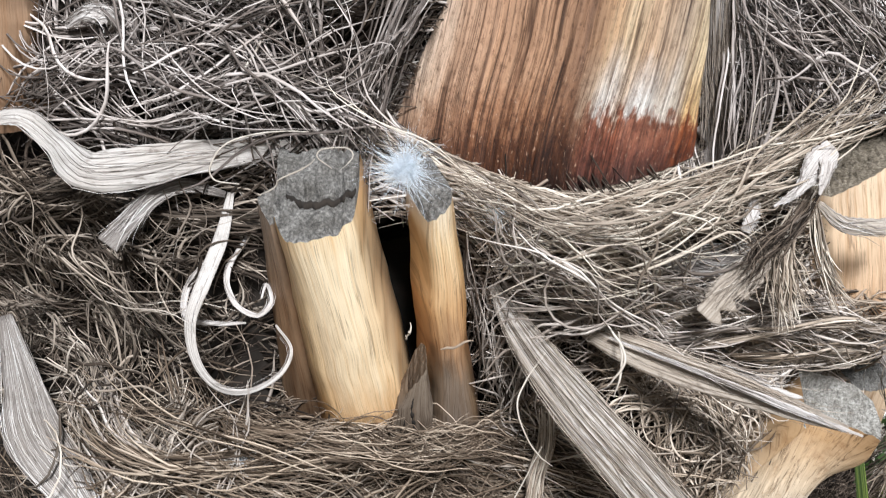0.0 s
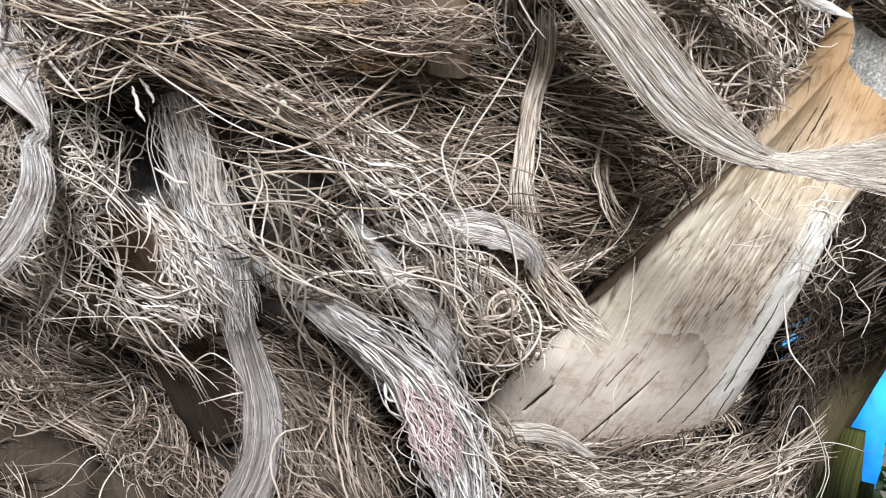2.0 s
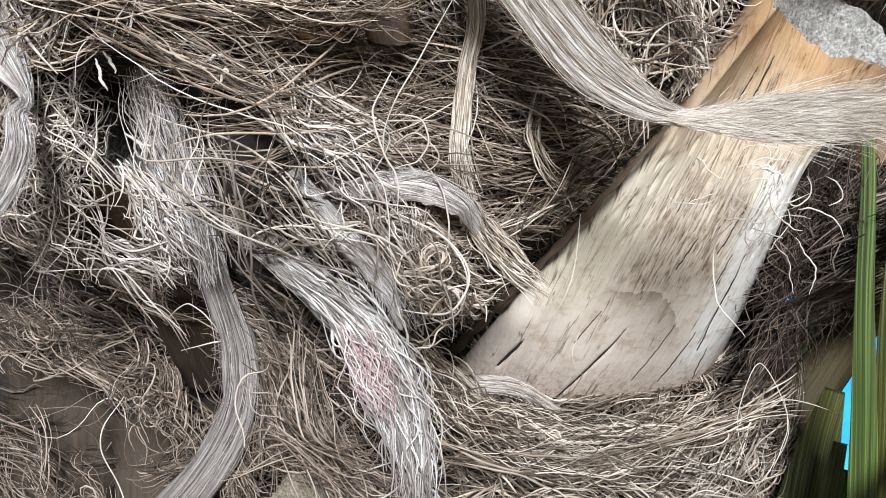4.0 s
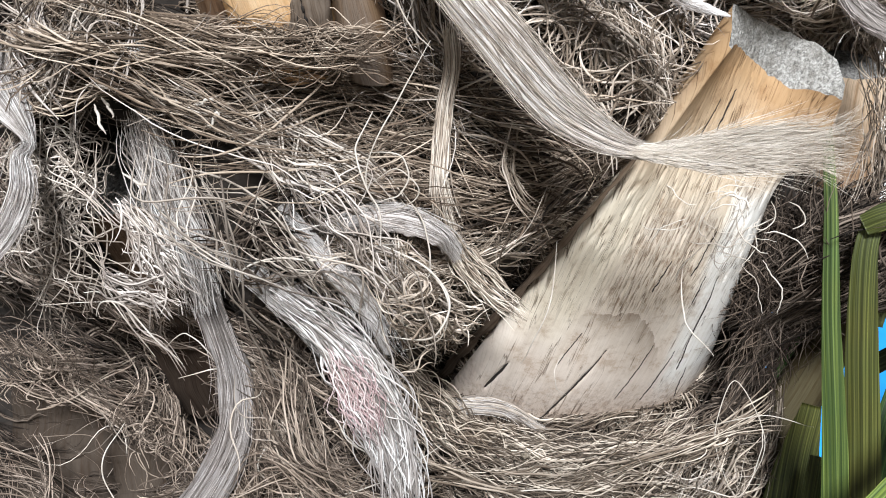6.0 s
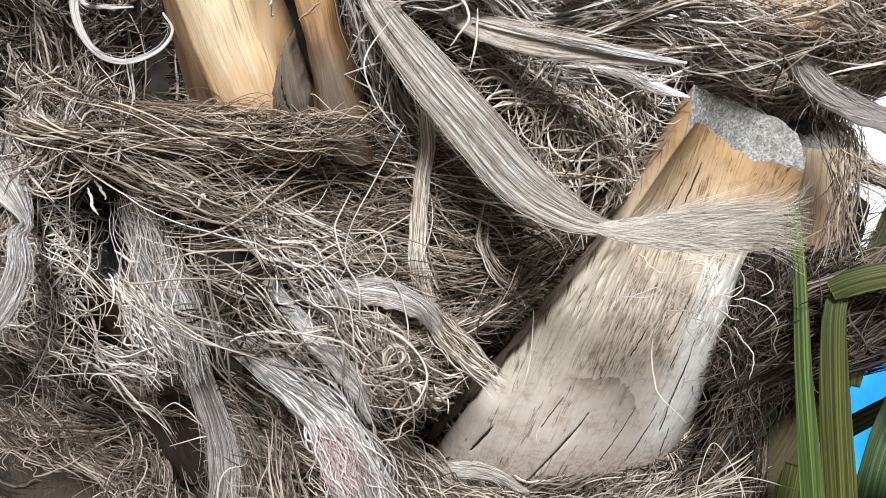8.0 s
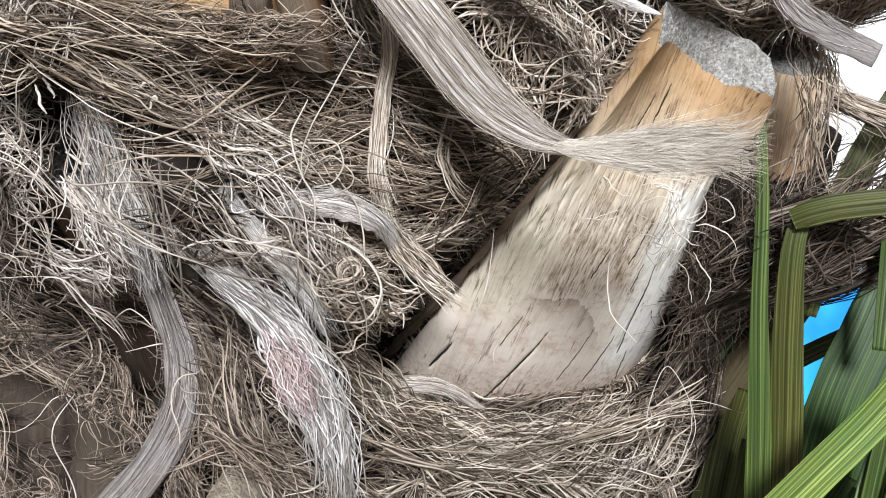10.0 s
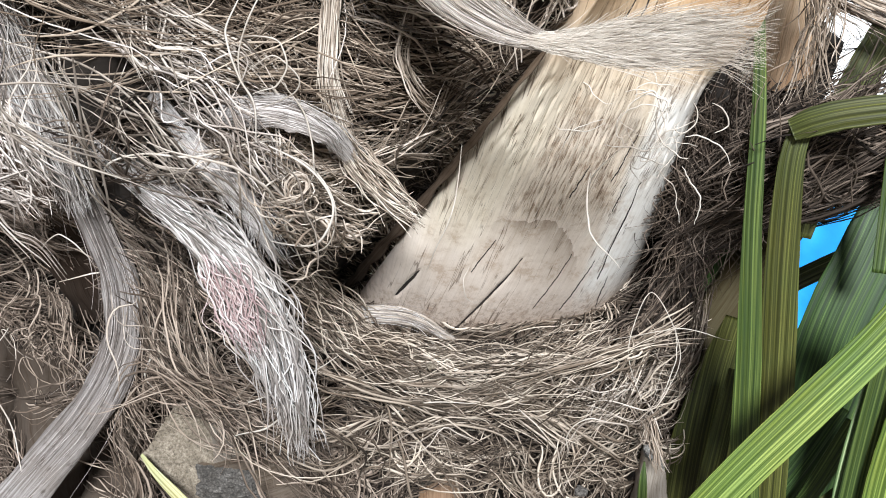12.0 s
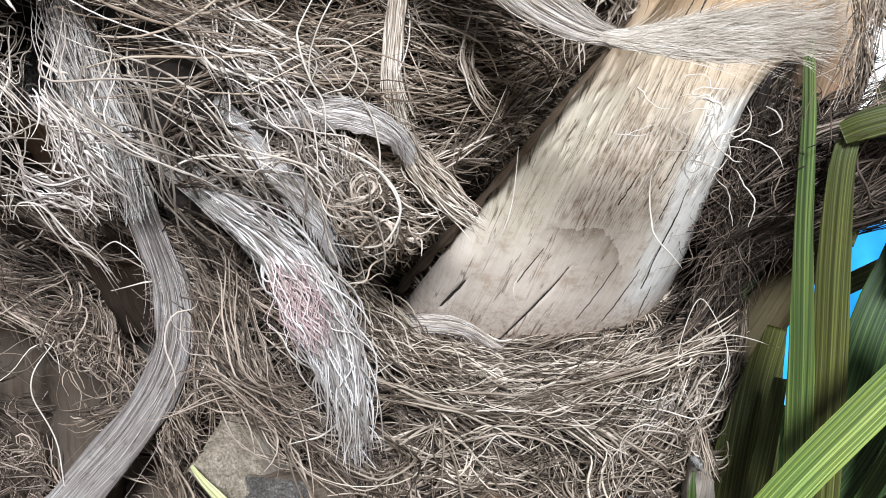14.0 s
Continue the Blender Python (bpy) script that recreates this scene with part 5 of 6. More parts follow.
fibre_strap("frayed grey fibre ribbon torn off at a slant", [(0.169, 0.378, 1.494), (0.156, 0.374, 1.475), (0.142, 0.371, 1.461), (0.129, 0.369, 1.449), (0.118, 0.368, 1.437)], [0.0036, 0.0068, 0.0114, 0.0135, 0.0104], M_STRAP_TAN, strands=60, loose=0.004, strand_mat=M_LIGHT, rag=0.25)
fibre_bundle("dark fibre along the slanting ribbon", [(0.171, 0.376, 1.497), (0.157, 0.371, 1.478), (0.142, 0.368, 1.466), (0.133, 0.367, 1.453)], [0.0042, 0.0062, 0.0104, 0.0078], 60, M_SHADE, loose=0.003, length=(0.3, 0.8), thick=(0.0002, 0.0004), wave=0.25)
fibre_bundle("pale tan fibre hank hanging below the torn scrap", [(0.162, 0.376, 1.487), (0.155, 0.374, 1.468), (0.155, 0.374, 1.452), (0.161, 0.376, 1.431)], [0.0047, 0.0104, 0.0135, 0.0114], 75, M_BAND, loose=0.005, length=(0.4, 0.95), depth=0.004, thick=(0.0002, 0.0005), wave=0.2)
fibre_bundle("thin pale fibre hank hanging below the torn scrap", [(0.168, 0.376, 1.488), (0.17, 0.374, 1.47), (0.176, 0.374, 1.453), (0.185, 0.376, 1.439)], [0.0036, 0.0057, 0.0052, 0.0042], 44, M_BAND, loose=0.003, length=(0.4, 0.95), depth=0.003, thick=(0.0002, 0.0005), wave=0.2)
fibre_strap("bleached torn scrap of fibre", [(0.176, 0.374, 1.513), (0.167, 0.368, 1.506), (0.159, 0.366, 1.496), (0.153, 0.365, 1.491), (0.146, 0.364, 1.487)], [0.0094, 0.013, 0.0057, 0.0034, 0.0008], M_STRAP, strands=14, rag=0.12)
fibre_strap("pointed bleached tongue of fibre", [(0.17, 0.366, 1.507), (0.168, 0.364, 1.5), (0.166, 0.364, 1.492)], [0.0068, 0.0052, 0.0008], M_STRAP, strands=8, rag=0.1)
fibre_strap("small bleached scrap of fibre", [(0.142, 0.374, 1.49), (0.14, 0.372, 1.484), (0.137, 0.372, 1.475)], [0.0026, 0.007, 0.0047], M_STRAP, strands=8, rag=0.2)
fibre_strap("pale curved fibre ribbon", [(0.173, 0.380, 1.488), (0.182, 0.376, 1.479), (0.196, 0.378, 1.477), (0.221, 0.385, 1.477)], [0.003, 0.007, 0.008, 0.006], M_STRAP_TAN, strands=20)
fibre_strap("broken grey fibre ribbon in the nest", [(0.011, 0.486, 1.165), (0.045, 0.480, 1.170), (0.073, 0.480, 1.169), (0.098, 0.488, 1.154)], [0.004, 0.010, 0.010, 0.003], M_STRAP_TAN, strands=30, loose=0.003)
fibre_strap("crumpled bleached scrap of fibre", [(-0.166, 0.370, 1.566), (-0.154, 0.362, 1.570), (-0.144, 0.362, 1.569), (-0.141, 0.366, 1.566)], [0.003, 0.007, 0.008, 0.003], M_STRAP, strands=20, rag=0.09)
fibre_strap("flat grey fibre sheet at the trunk's side", [(0.165, 0.400, 1.470), (0.133, 0.392, 1.460), (0.096, 0.385, 1.466)], [0.01, 0.016, 0.01], M_STRAP_DARK, strands=40)

fibre_bundle("rim of tan fibre curving under the bleached leaf base", [(-0.002, 0.462, 1.214), (0.021, 0.475, 1.182), (0.055, 0.485, 1.150), (0.106, 0.490, 1.138), (0.155, 0.497, 1.145), (0.191, 0.510, 1.160)], [0.014, 0.018, 0.018, 0.02, 0.02, 0.014], 380, M_NEST, loose=0.005, length=(0.15, 0.5), depth=0.012, thick=(0.00025, 0.0005), wave=0.5)
fibre_bundle("loose tan fibre sweeping round the nest", [(0.003, 0.462, 1.193), (0.033, 0.472, 1.155), (0.079, 0.480, 1.130), (0.128, 0.485, 1.126), (0.184, 0.495, 1.140)], [0.016, 0.022, 0.022, 0.022, 0.016], 200, M_NEST, loose=0.01, length=(0.2, 0.6), depth=0.014, thick=(0.00025, 0.0005), wave=0.6)
fibre_bundle("brown fibre lying across the foot of the split leaf base", [(-0.104, 0.385, 1.387), (-0.065, 0.382, 1.379), (-0.028, 0.382, 1.374), (0.004, 0.386, 1.374), (0.032, 0.392, 1.376)], [0.012, 0.016, 0.018, 0.018, 0.012], 190, M_BROWN, loose=0.006, length=(0.25, 0.7), depth=0.012, thick=(0.0002, 0.00042), wave=0.5)
fibre_bundle("shade-dark fibre behind the edge of the bleached leaf base", [(0.230, 0.505, 1.319), (0.239, 0.525, 1.271), (0.234, 0.535, 1.222), (0.219, 0.540, 1.176)], [0.03, 0.034, 0.034, 0.026], 240, M_SHADE, loose=0.012, length=(0.25, 0.7), depth=0.012, thick=(0.00025, 0.00045), wave=0.6)
fibre_bundle("shade-dark fibre behind the edge of the bleached leaf base", [(0.254, 0.530, 1.304), (0.256, 0.540, 1.257), (0.259, 0.550, 1.213)], [0.03, 0.034, 0.03], 130, M_SHADE, loose=0.012, length=(0.3, 0.8), depth=0.012, thick=(0.00025, 0.00045), wave=0.6)
fibre_bundle("dry brown fibre hanging over the trunk's edge", [(0.262, 0.470, 1.395), (0.270, 0.475, 1.362), (0.273, 0.485, 1.328), (0.273, 0.500, 1.298)], [0.02, 0.02, 0.014, 0.008], 60, M_TAN, loose=0.012, length=(0.3, 0.9))
# ---- single curled fibres ----
LONE = "single pale curled fibre standing off the trunk"
curl(LONE, [(-0.085, 0.345, 1.497), (-0.095, 0.343, 1.499), (-0.096, 0.343, 1.505), (-0.088, 0.345, 1.515), (-0.068, 0.350, 1.519), (-0.039, 0.352, 1.517)], 0.0006)
curl(LONE, [(-0.042, 0.315, 1.503), (-0.048, 0.316, 1.507), (-0.046, 0.318, 1.511), (-0.038, 0.318, 1.512), (-0.034, 0.316, 1.507), (-0.039, 0.312, 1.502)], 0.0004)
curl(LONE, [(-0.072, 0.330, 1.493), (-0.063, 0.325, 1.499), (-0.049, 0.322, 1.507)], 0.0005)
curl(LONE, [(-0.072, 0.360, 1.568), (-0.078, 0.352, 1.554), (-0.084, 0.350, 1.543), (-0.088, 0.352, 1.534)], 0.0008)
curl("short broken twig of tan fibre", [(-0.001, 0.357, 1.424), (0.005, 0.352, 1.427), (0.013, 0.348, 1.430)], 0.0009, M_TAN)
curl(LONE, [(-0.017, 0.365, 1.428), (-0.015, 0.358, 1.431), (-0.014, 0.356, 1.436)], 0.0007)
curl(LONE, [(0.080, 0.372, 1.429), (0.081, 0.366, 1.417), (0.077, 0.366, 1.400)], 0.0008)
curl(LONE, [(0.046, 0.370, 1.377), (0.032, 0.368, 1.351), (0.019, 0.370, 1.329), (0.015, 0.374, 1.313), (0.020, 0.380, 1.293)], 0.0005)
curl(LONE, [(-0.051, 0.375, 1.259), (-0.045, 0.370, 1.269), (-0.029, 0.370, 1.275), (-0.007, 0.374, 1.274), (0.018, 0.380, 1.281), (0.031, 0.386, 1.281)], 0.0007)
curl(LONE, [(0.013, 0.384, 1.309), (0.026, 0.380, 1.318), (0.037, 0.380, 1.313), (0.035, 0.384, 1.303), (0.011, 0.392, 1.292)], 0.0005)
curl(LONE, [(0.019, 0.395, 1.278), (0.041, 0.390, 1.269), (0.052, 0.390, 1.252), (0.047, 0.394, 1.233), (0.027, 0.400, 1.224)], 0.0006)
curl(LONE, [(0.103, 0.440, 1.277), (0.101, 0.435, 1.249), (0.092, 0.440, 1.224), (0.084, 0.455, 1.204)], 0.0005)
curl(LONE, [(0.106, 0.480, 1.204), (0.103, 0.475, 1.191), (0.110, 0.490, 1.176)], 0.0004)
curl(LONE, [(0.166, 0.410, 1.270), (0.164, 0.400, 1.255), (0.170, 0.400, 1.241), (0.181, 0.405, 1.229)], 0.0006)
curl(LONE, [(-0.131, 0.380, 1.239), (-0.124, 0.376, 1.248), (-0.113, 0.376, 1.247), (-0.100, 0.380, 1.229), (-0.086, 0.385, 1.215)], 0.0006)
curl(LONE, [(-0.042, 0.425, 1.127), (-0.011, 0.420, 1.134), (0.019, 0.420, 1.148), (0.043, 0.430, 1.163)], 0.0006)
curl(LONE, [(0.056, 0.455, 1.083), (0.053, 0.450, 1.108), (0.083, 0.452, 1.129), (0.116, 0.456, 1.131)], 0.0006)
curl(LONE, [(-0.160, 0.450, 1.154), (-0.171, 0.440, 1.127), (-0.155, 0.440, 1.090), (-0.155, 0.440, 1.043)], 0.0006)
curl(LONE, [(0.209, 0.490, 1.125), (0.198, 0.485, 1.160), (0.209, 0.490, 1.192), (0.229, 0.495, 1.152), (0.215, 0.500, 1.110)], 0.0004)
curl(LONE, [(0.189, 0.500, 1.157), (0.221, 0.490, 1.171), (0.257, 0.500, 1.164)], 0.0004)
curl(LONE, [(0.072, 0.360, 1.436), (0.079, 0.352, 1.422), (0.071, 0.350, 1.409)], 0.0009)
curl(LONE, [(0.045, 0.352, 1.423), (0.032, 0.350, 1.403), (0.041, 0.352, 1.380), (0.049, 0.360, 1.370)], 0.0006)
curl(LONE, [(0.018, 0.372, 1.345), (0.011, 0.372, 1.330), (0.011, 0.372, 1.323), (0.016, 0.372, 1.309), (0.021, 0.372, 1.299), (0.022, 0.372, 1.282)], 0.0007)
curl(LONE, [(0.019, 0.378, 1.302), (0.029, 0.378, 1.306), (0.035, 0.378, 1.314), (0.032, 0.378, 1.322), (0.025, 0.378, 1.326), (0.016, 0.378, 1.326)], 0.0006)
curl(LONE, [(0.021, 0.380, 1.281), (0.037, 0.378, 1.276), (0.051, 0.376, 1.265), (0.055, 0.376, 1.254), (0.048, 0.380, 1.239), (0.035, 0.386, 1.233), (0.021, 0.390, 1.234)], 0.0008)
curl(LONE, [(0.029, 0.385, 1.308), (0.041, 0.385, 1.290), (0.044, 0.385, 1.272), (0.041, 0.385, 1.263)], 0.0006)
curl(LONE, [(-0.014, 0.400, 1.190), (-0.004, 0.405, 1.174), (0.011, 0.410, 1.158)], 0.0006)
curl(LONE, [(0.033, 0.400, 1.172), (0.027, 0.405, 1.149), (0.011, 0.410, 1.129), (-0.010, 0.415, 1.118)], 0.0008)
curl(LONE, [(-0.061, 0.425, 1.178), (-0.054, 0.420, 1.166), (-0.060, 0.420, 1.148), (-0.058, 0.425, 1.134)], 0.0006)
curl(LONE, [(0.223, 0.490, 1.173), (0.224, 0.480, 1.159), (0.218, 0.480, 1.130)], 0.0004)
curl(LONE, [(0.168, 0.455, 1.103), (0.166, 0.450, 1.118), (0.177, 0.450, 1.131), (0.191, 0.455, 1.126)], 0.0005)
curl(LONE, [(0.139, 0.460, 1.127), (0.160, 0.450, 1.112), (0.164, 0.450, 1.091)], 0.0005)
curl(LONE, [(-0.139, 0.390, 1.304), (-0.124, 0.392, 1.288), (-0.116, 0.400, 1.282), (-0.100, 0.402, 1.269), (-0.082, 0.410, 1.256)], 0.0005, M_WAVY, count=4)
curl(LONE, [(-0.153, 0.400, 1.287), (-0.142, 0.402, 1.274), (-0.139, 0.405, 1.254), (-0.134, 0.412, 1.239), (-0.126, 0.415, 1.223), (-0.115, 0.420, 1.215), (-0.107, 0.430, 1.194)], 0.00045, M_WAVY, count=4)
curl(LONE, [(-0.154, 0.405, 1.246), (-0.146, 0.410, 1.245), (-0.133, 0.412, 1.230), (-0.121, 0.420, 1.207)], 0.0006)
curl(LONE, [(-0.114, 0.420, 1.213), (-0.101, 0.415, 1.223), (-0.089, 0.415, 1.217), (-0.086, 0.420, 1.207)], 0.0005)
curl(LONE, [(-0.115, 0.385, 1.313), (-0.104, 0.380, 1.309), (-0.099, 0.380, 1.307)], 0.0012)
TUFT = np.array((0.199, 0.452, 1.284))
for _ in range(30):
    turn = RNG.uniform(0, 6.3) + np.cumsum(RNG.normal(0, 0.25, 7) + RNG.normal(0, 0.35))
    steps = np.stack([np.cos(turn) * 0.0045, RNG.normal(0, 0.001, 7), np.sin(turn) * 0.0045 - 0.001], -1)
    curl("pale knotted fibre hanging on the leaf base", TUFT + RNG.normal(0, 1, 3) * (0.012, 0.003, 0.012) + np.cumsum(steps, 0), RNG.uniform(0.00025, 0.0006), M_CURL)

# ---- the trunk's core, closed all round ----
def trunk_core():
    us = np.linspace(-np.pi * R0, np.pi * R0, 241)[:-1]
    zs = np.concatenate([np.linspace(0.0, 0.9, 8), np.linspace(0.93, 1.75, 150), np.linspace(1.8, 2.6, 8)])
    uu, zz = np.meshgrid(us, zs)
    bumps = np.array([[noise.noise((a * 30, b * 30, 0.5)) + 0.5 * noise.noise((a * 90, b * 90, 4.5)) for a in us] for b in zs])
    front = np.exp(-(uu / 0.5) ** 4)
    pts = surface(uu, zz, -0.024 + 0.005 * bumps - 0.05 * smooth(0.2, 0.34, uu))
    ring = np.stack([CX + 0.34 * np.sin(uu / R0), CY - 0.34 * np.cos(uu / R0), zz], -1)
    pts = pts * front[..., None] + ring * (1 - front[..., None])
    i, k = cells(pts)
    wide = np.max([np.maximum(FRONTS, np.maximum(SOLID, WHOLE))[np.clip(i + a, 0, 519), np.clip(k + c, 0, 519)] for a in (-2, 0, 2) for c in (-2, 0, 2)], axis=0)
    pts[..., 1] = np.where(pts[..., 1] < 0.66, np.maximum(pts[..., 1], wide + 0.006), pts[..., 1])
    pts = np.concatenate([pts, pts[-1:] * (0, 0, 1) + np.array([CX, CY, 0.02])])
    m = len(us)
    i, k = np.meshgrid(np.arange(len(zs)), np.arange(m), indexing="ij")
    q = np.stack([i * m + k, i * m + (k + 1) % m, (i + 1) * m + (k + 1) % m, (i + 1) * m + k], -1).reshape(-1, 4)
    tagged(build("palm_trunk", pts.reshape(-1, 3), q, M_CORE), "thick palm trunk wrapped in old fibre, coloured near-black for shade", "palm trunk", kind="structure")


trunk_core()

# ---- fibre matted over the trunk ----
mat_of_fibres("fibre_underlay", "dense brown fibre matted on the trunk, darkened for shade under the mats", M_UNDER, [
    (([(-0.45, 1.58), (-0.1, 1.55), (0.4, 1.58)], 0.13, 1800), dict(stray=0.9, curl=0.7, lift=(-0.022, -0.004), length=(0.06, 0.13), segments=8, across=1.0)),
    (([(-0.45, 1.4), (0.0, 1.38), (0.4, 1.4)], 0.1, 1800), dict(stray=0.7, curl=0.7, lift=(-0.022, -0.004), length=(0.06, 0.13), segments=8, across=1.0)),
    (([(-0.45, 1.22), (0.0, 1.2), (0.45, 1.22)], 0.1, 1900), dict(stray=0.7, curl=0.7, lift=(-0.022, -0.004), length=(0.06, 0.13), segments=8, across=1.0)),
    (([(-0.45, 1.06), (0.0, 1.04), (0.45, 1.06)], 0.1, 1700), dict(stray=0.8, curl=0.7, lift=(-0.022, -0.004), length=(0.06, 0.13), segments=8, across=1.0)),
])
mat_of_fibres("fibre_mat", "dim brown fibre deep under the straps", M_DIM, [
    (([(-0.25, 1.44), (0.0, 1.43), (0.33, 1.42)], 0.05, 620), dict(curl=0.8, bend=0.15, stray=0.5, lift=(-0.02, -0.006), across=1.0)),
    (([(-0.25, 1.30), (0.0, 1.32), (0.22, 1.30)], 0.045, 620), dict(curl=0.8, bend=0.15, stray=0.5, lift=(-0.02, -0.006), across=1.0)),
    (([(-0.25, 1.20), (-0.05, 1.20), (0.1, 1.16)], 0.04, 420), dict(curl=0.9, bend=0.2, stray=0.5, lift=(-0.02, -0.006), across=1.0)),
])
mat_of_fibres("fibre_mat", "tangled grey palm fibre above the split leaf base", M_GREY, [
    (([(-0.145, 1.571), (-0.065, 1.550), (0.005, 1.525)], 0.034, 420), dict(curl=0.8, stray=0.55)),
    (([(-0.055, 1.571), (-0.018, 1.546), (0.005, 1.525)], 0.025, 180), dict(curl=0.7, stray=0.6)),
    (([(-0.116, 1.578), (-0.045, 1.572), (0.033, 1.574)], 0.02, 200), dict(curl=0.6, stray=0.7)),
    (([(-0.128, 1.532), (-0.051, 1.523), (0.023, 1.516)], 0.01, 150), dict(curl=0.4)),
    (([(0.033, 1.570), (0.023, 1.546), (0.016, 1.530)], 0.012, 160), dict(curl=0.15, stray=0.12)),
    (([(0.161, 1.581), (0.160, 1.550), (0.157, 1.517)], 0.01, 200), dict(curl=0.12, stray=0.1)),
    (([(0.167, 1.571), (0.203, 1.551), (0.254, 1.533)], 0.03, 450), dict(curl=0.8)),
    (([(0.173, 1.579), (0.188, 1.551), (0.214, 1.525)], 0.02, 250), dict(curl=0.7)),
    (([(0.202, 1.582), (0.230, 1.559), (0.278, 1.546)], 0.03, 300), dict(curl=0.7)),
])
mat_of_fibres("fibre_mat", "sagging band of tan fibre under the wide leaf base", M_BAND, [
    (([(0.016, 1.521), (0.053, 1.504), (0.085, 1.491), (0.124, 1.492), (0.168, 1.510), (0.199, 1.523)], 0.0125, 1400), dict(curl=0.3, stray=0.18, lift=(0.002, 0.024), thick=(0.00015, 0.00038))),
    (([(0.048, 1.494), (0.084, 1.475), (0.122, 1.472), (0.174, 1.480)], 0.018, 800), dict(curl=0.5, stray=0.3, lift=(0.0, 0.02), thick=(0.00015, 0.00038))),
])
mat_of_fibres("fibre_mat", "curly grey fibre darkened for shade beside the split leaf base", M_GREY_DARK, [
    (([(-0.206, 1.475), (-0.119, 1.472), (-0.053, 1.469)], 0.018, 340), dict(curl=1.0, bend=0.25, length=(0.03, 0.07), lift=(-0.012, 0.01))),
    (([(-0.226, 1.431), (-0.135, 1.430), (-0.045, 1.423)], 0.022, 420), dict(curl=1.0, bend=0.3, length=(0.03, 0.07), lift=(-0.014, 0.01))),
    (([(-0.196, 1.495), (-0.124, 1.488), (-0.045, 1.491)], 0.012, 200), dict(curl=0.6)),
    (([(-0.254, 1.349), (-0.197, 1.313), (-0.260, 1.233)], 0.03, 300), dict(curl=0.8, bend=0.2)),
])
mat_of_fibres("fibre_mat", "wavy light grey fibre between the leaf bases", M_WAVY, [
    (([(0.047, 1.470), (0.090, 1.448), (0.160, 1.431), (0.208, 1.431)], 0.026, 780), dict(curl=0.7, lift=(-0.002, 0.02))),
    (([(0.115, 1.424), (0.190, 1.406), (0.441, 1.361)], 0.02, 420), dict(curl=0.7)),
    (([(0.045, 1.479), (0.047, 1.449), (0.064, 1.407)], 0.008, 110), dict(curl=0.35, stray=0.15)),
    (([(0.058, 1.427), (0.079, 1.385), (0.097, 1.350)], 0.012, 70), dict(curl=0.8)),
])
mat_of_fibres("fibre_mat", "curled tan-grey fibre hanging beside the long strap", M_TAN, [
    (([(0.124, 1.416), (0.155, 1.391), (0.176, 1.353)], 0.018, 420), dict(curl=0.9, length=(0.03, 0.07))),
    (([(0.198, 1.396), (0.189, 1.365), (0.189, 1.336)], 0.010, 260), dict(curl=0.7, length=(0.03, 0.07), lift=(-0.012, 0.006))),
    (([(0.203, 1.427), (0.251, 1.413), (0.336, 1.399)], 0.02, 350), dict(curl=0.6, lift=(-0.018, 0.0))),
])
mat_of_fibres("fibre_mat", "tan-brown fibre matted over the trunk's edge", M_TAN, [
    (([(0.256, 1.440), (0.289, 1.429), (0.334, 1.418)], 0.03, 450), dict(curl=0.5, thick=(0.0002, 0.00045))),
    (([(0.217, 1.440), (0.279, 1.439), (0.333, 1.448)], 0.03, 350), dict(curl=0.5)),
    (([(0.288, 1.446), (0.325, 1.410), (0.371, 1.363)], 0.02, 200), dict(curl=0.4)),
    (([(0.136, 1.437), (0.196, 1.427), (0.247, 1.431)], 0.018, 350), dict(curl=0.6)),
    (([(0.296, 1.408), (0.355, 1.376), (0.299, 1.337)], 0.010, 90), dict(curl=0.8)),
])
mat_of_fibres("fibre_mat", "wide belt of fine brown fibre round the trunk", M_BROWN, [
    (([(-0.095, 1.379), (-0.019, 1.377), (0.068, 1.365), (0.110, 1.350)], 0.015, 700), dict(curl=0.45, stray=0.3, lift=(-0.004, 0.02), length=(0.05, 0.14), thick=(0.00018, 0.00038), lock=5, across=0.06)),
    (([(-0.122, 1.368), (-0.025, 1.364), (0.045, 1.354), (0.121, 1.334), (0.149, 1.323)], 0.027, 1200), dict(curl=0.5, stray=0.36, lift=(-0.008, 0.02), length=(0.05, 0.15), thick=(0.00018, 0.00038), lock=5, across=0.06)),
    (([(0.032, 1.317), (0.090, 1.310), (0.143, 1.301), (0.174, 1.307)], 0.025, 620), dict(curl=0.5, stray=0.34, lift=(-0.006, 0.014), length=(0.05, 0.12), thick=(0.00018, 0.00038), lock=5, across=0.06)),
])
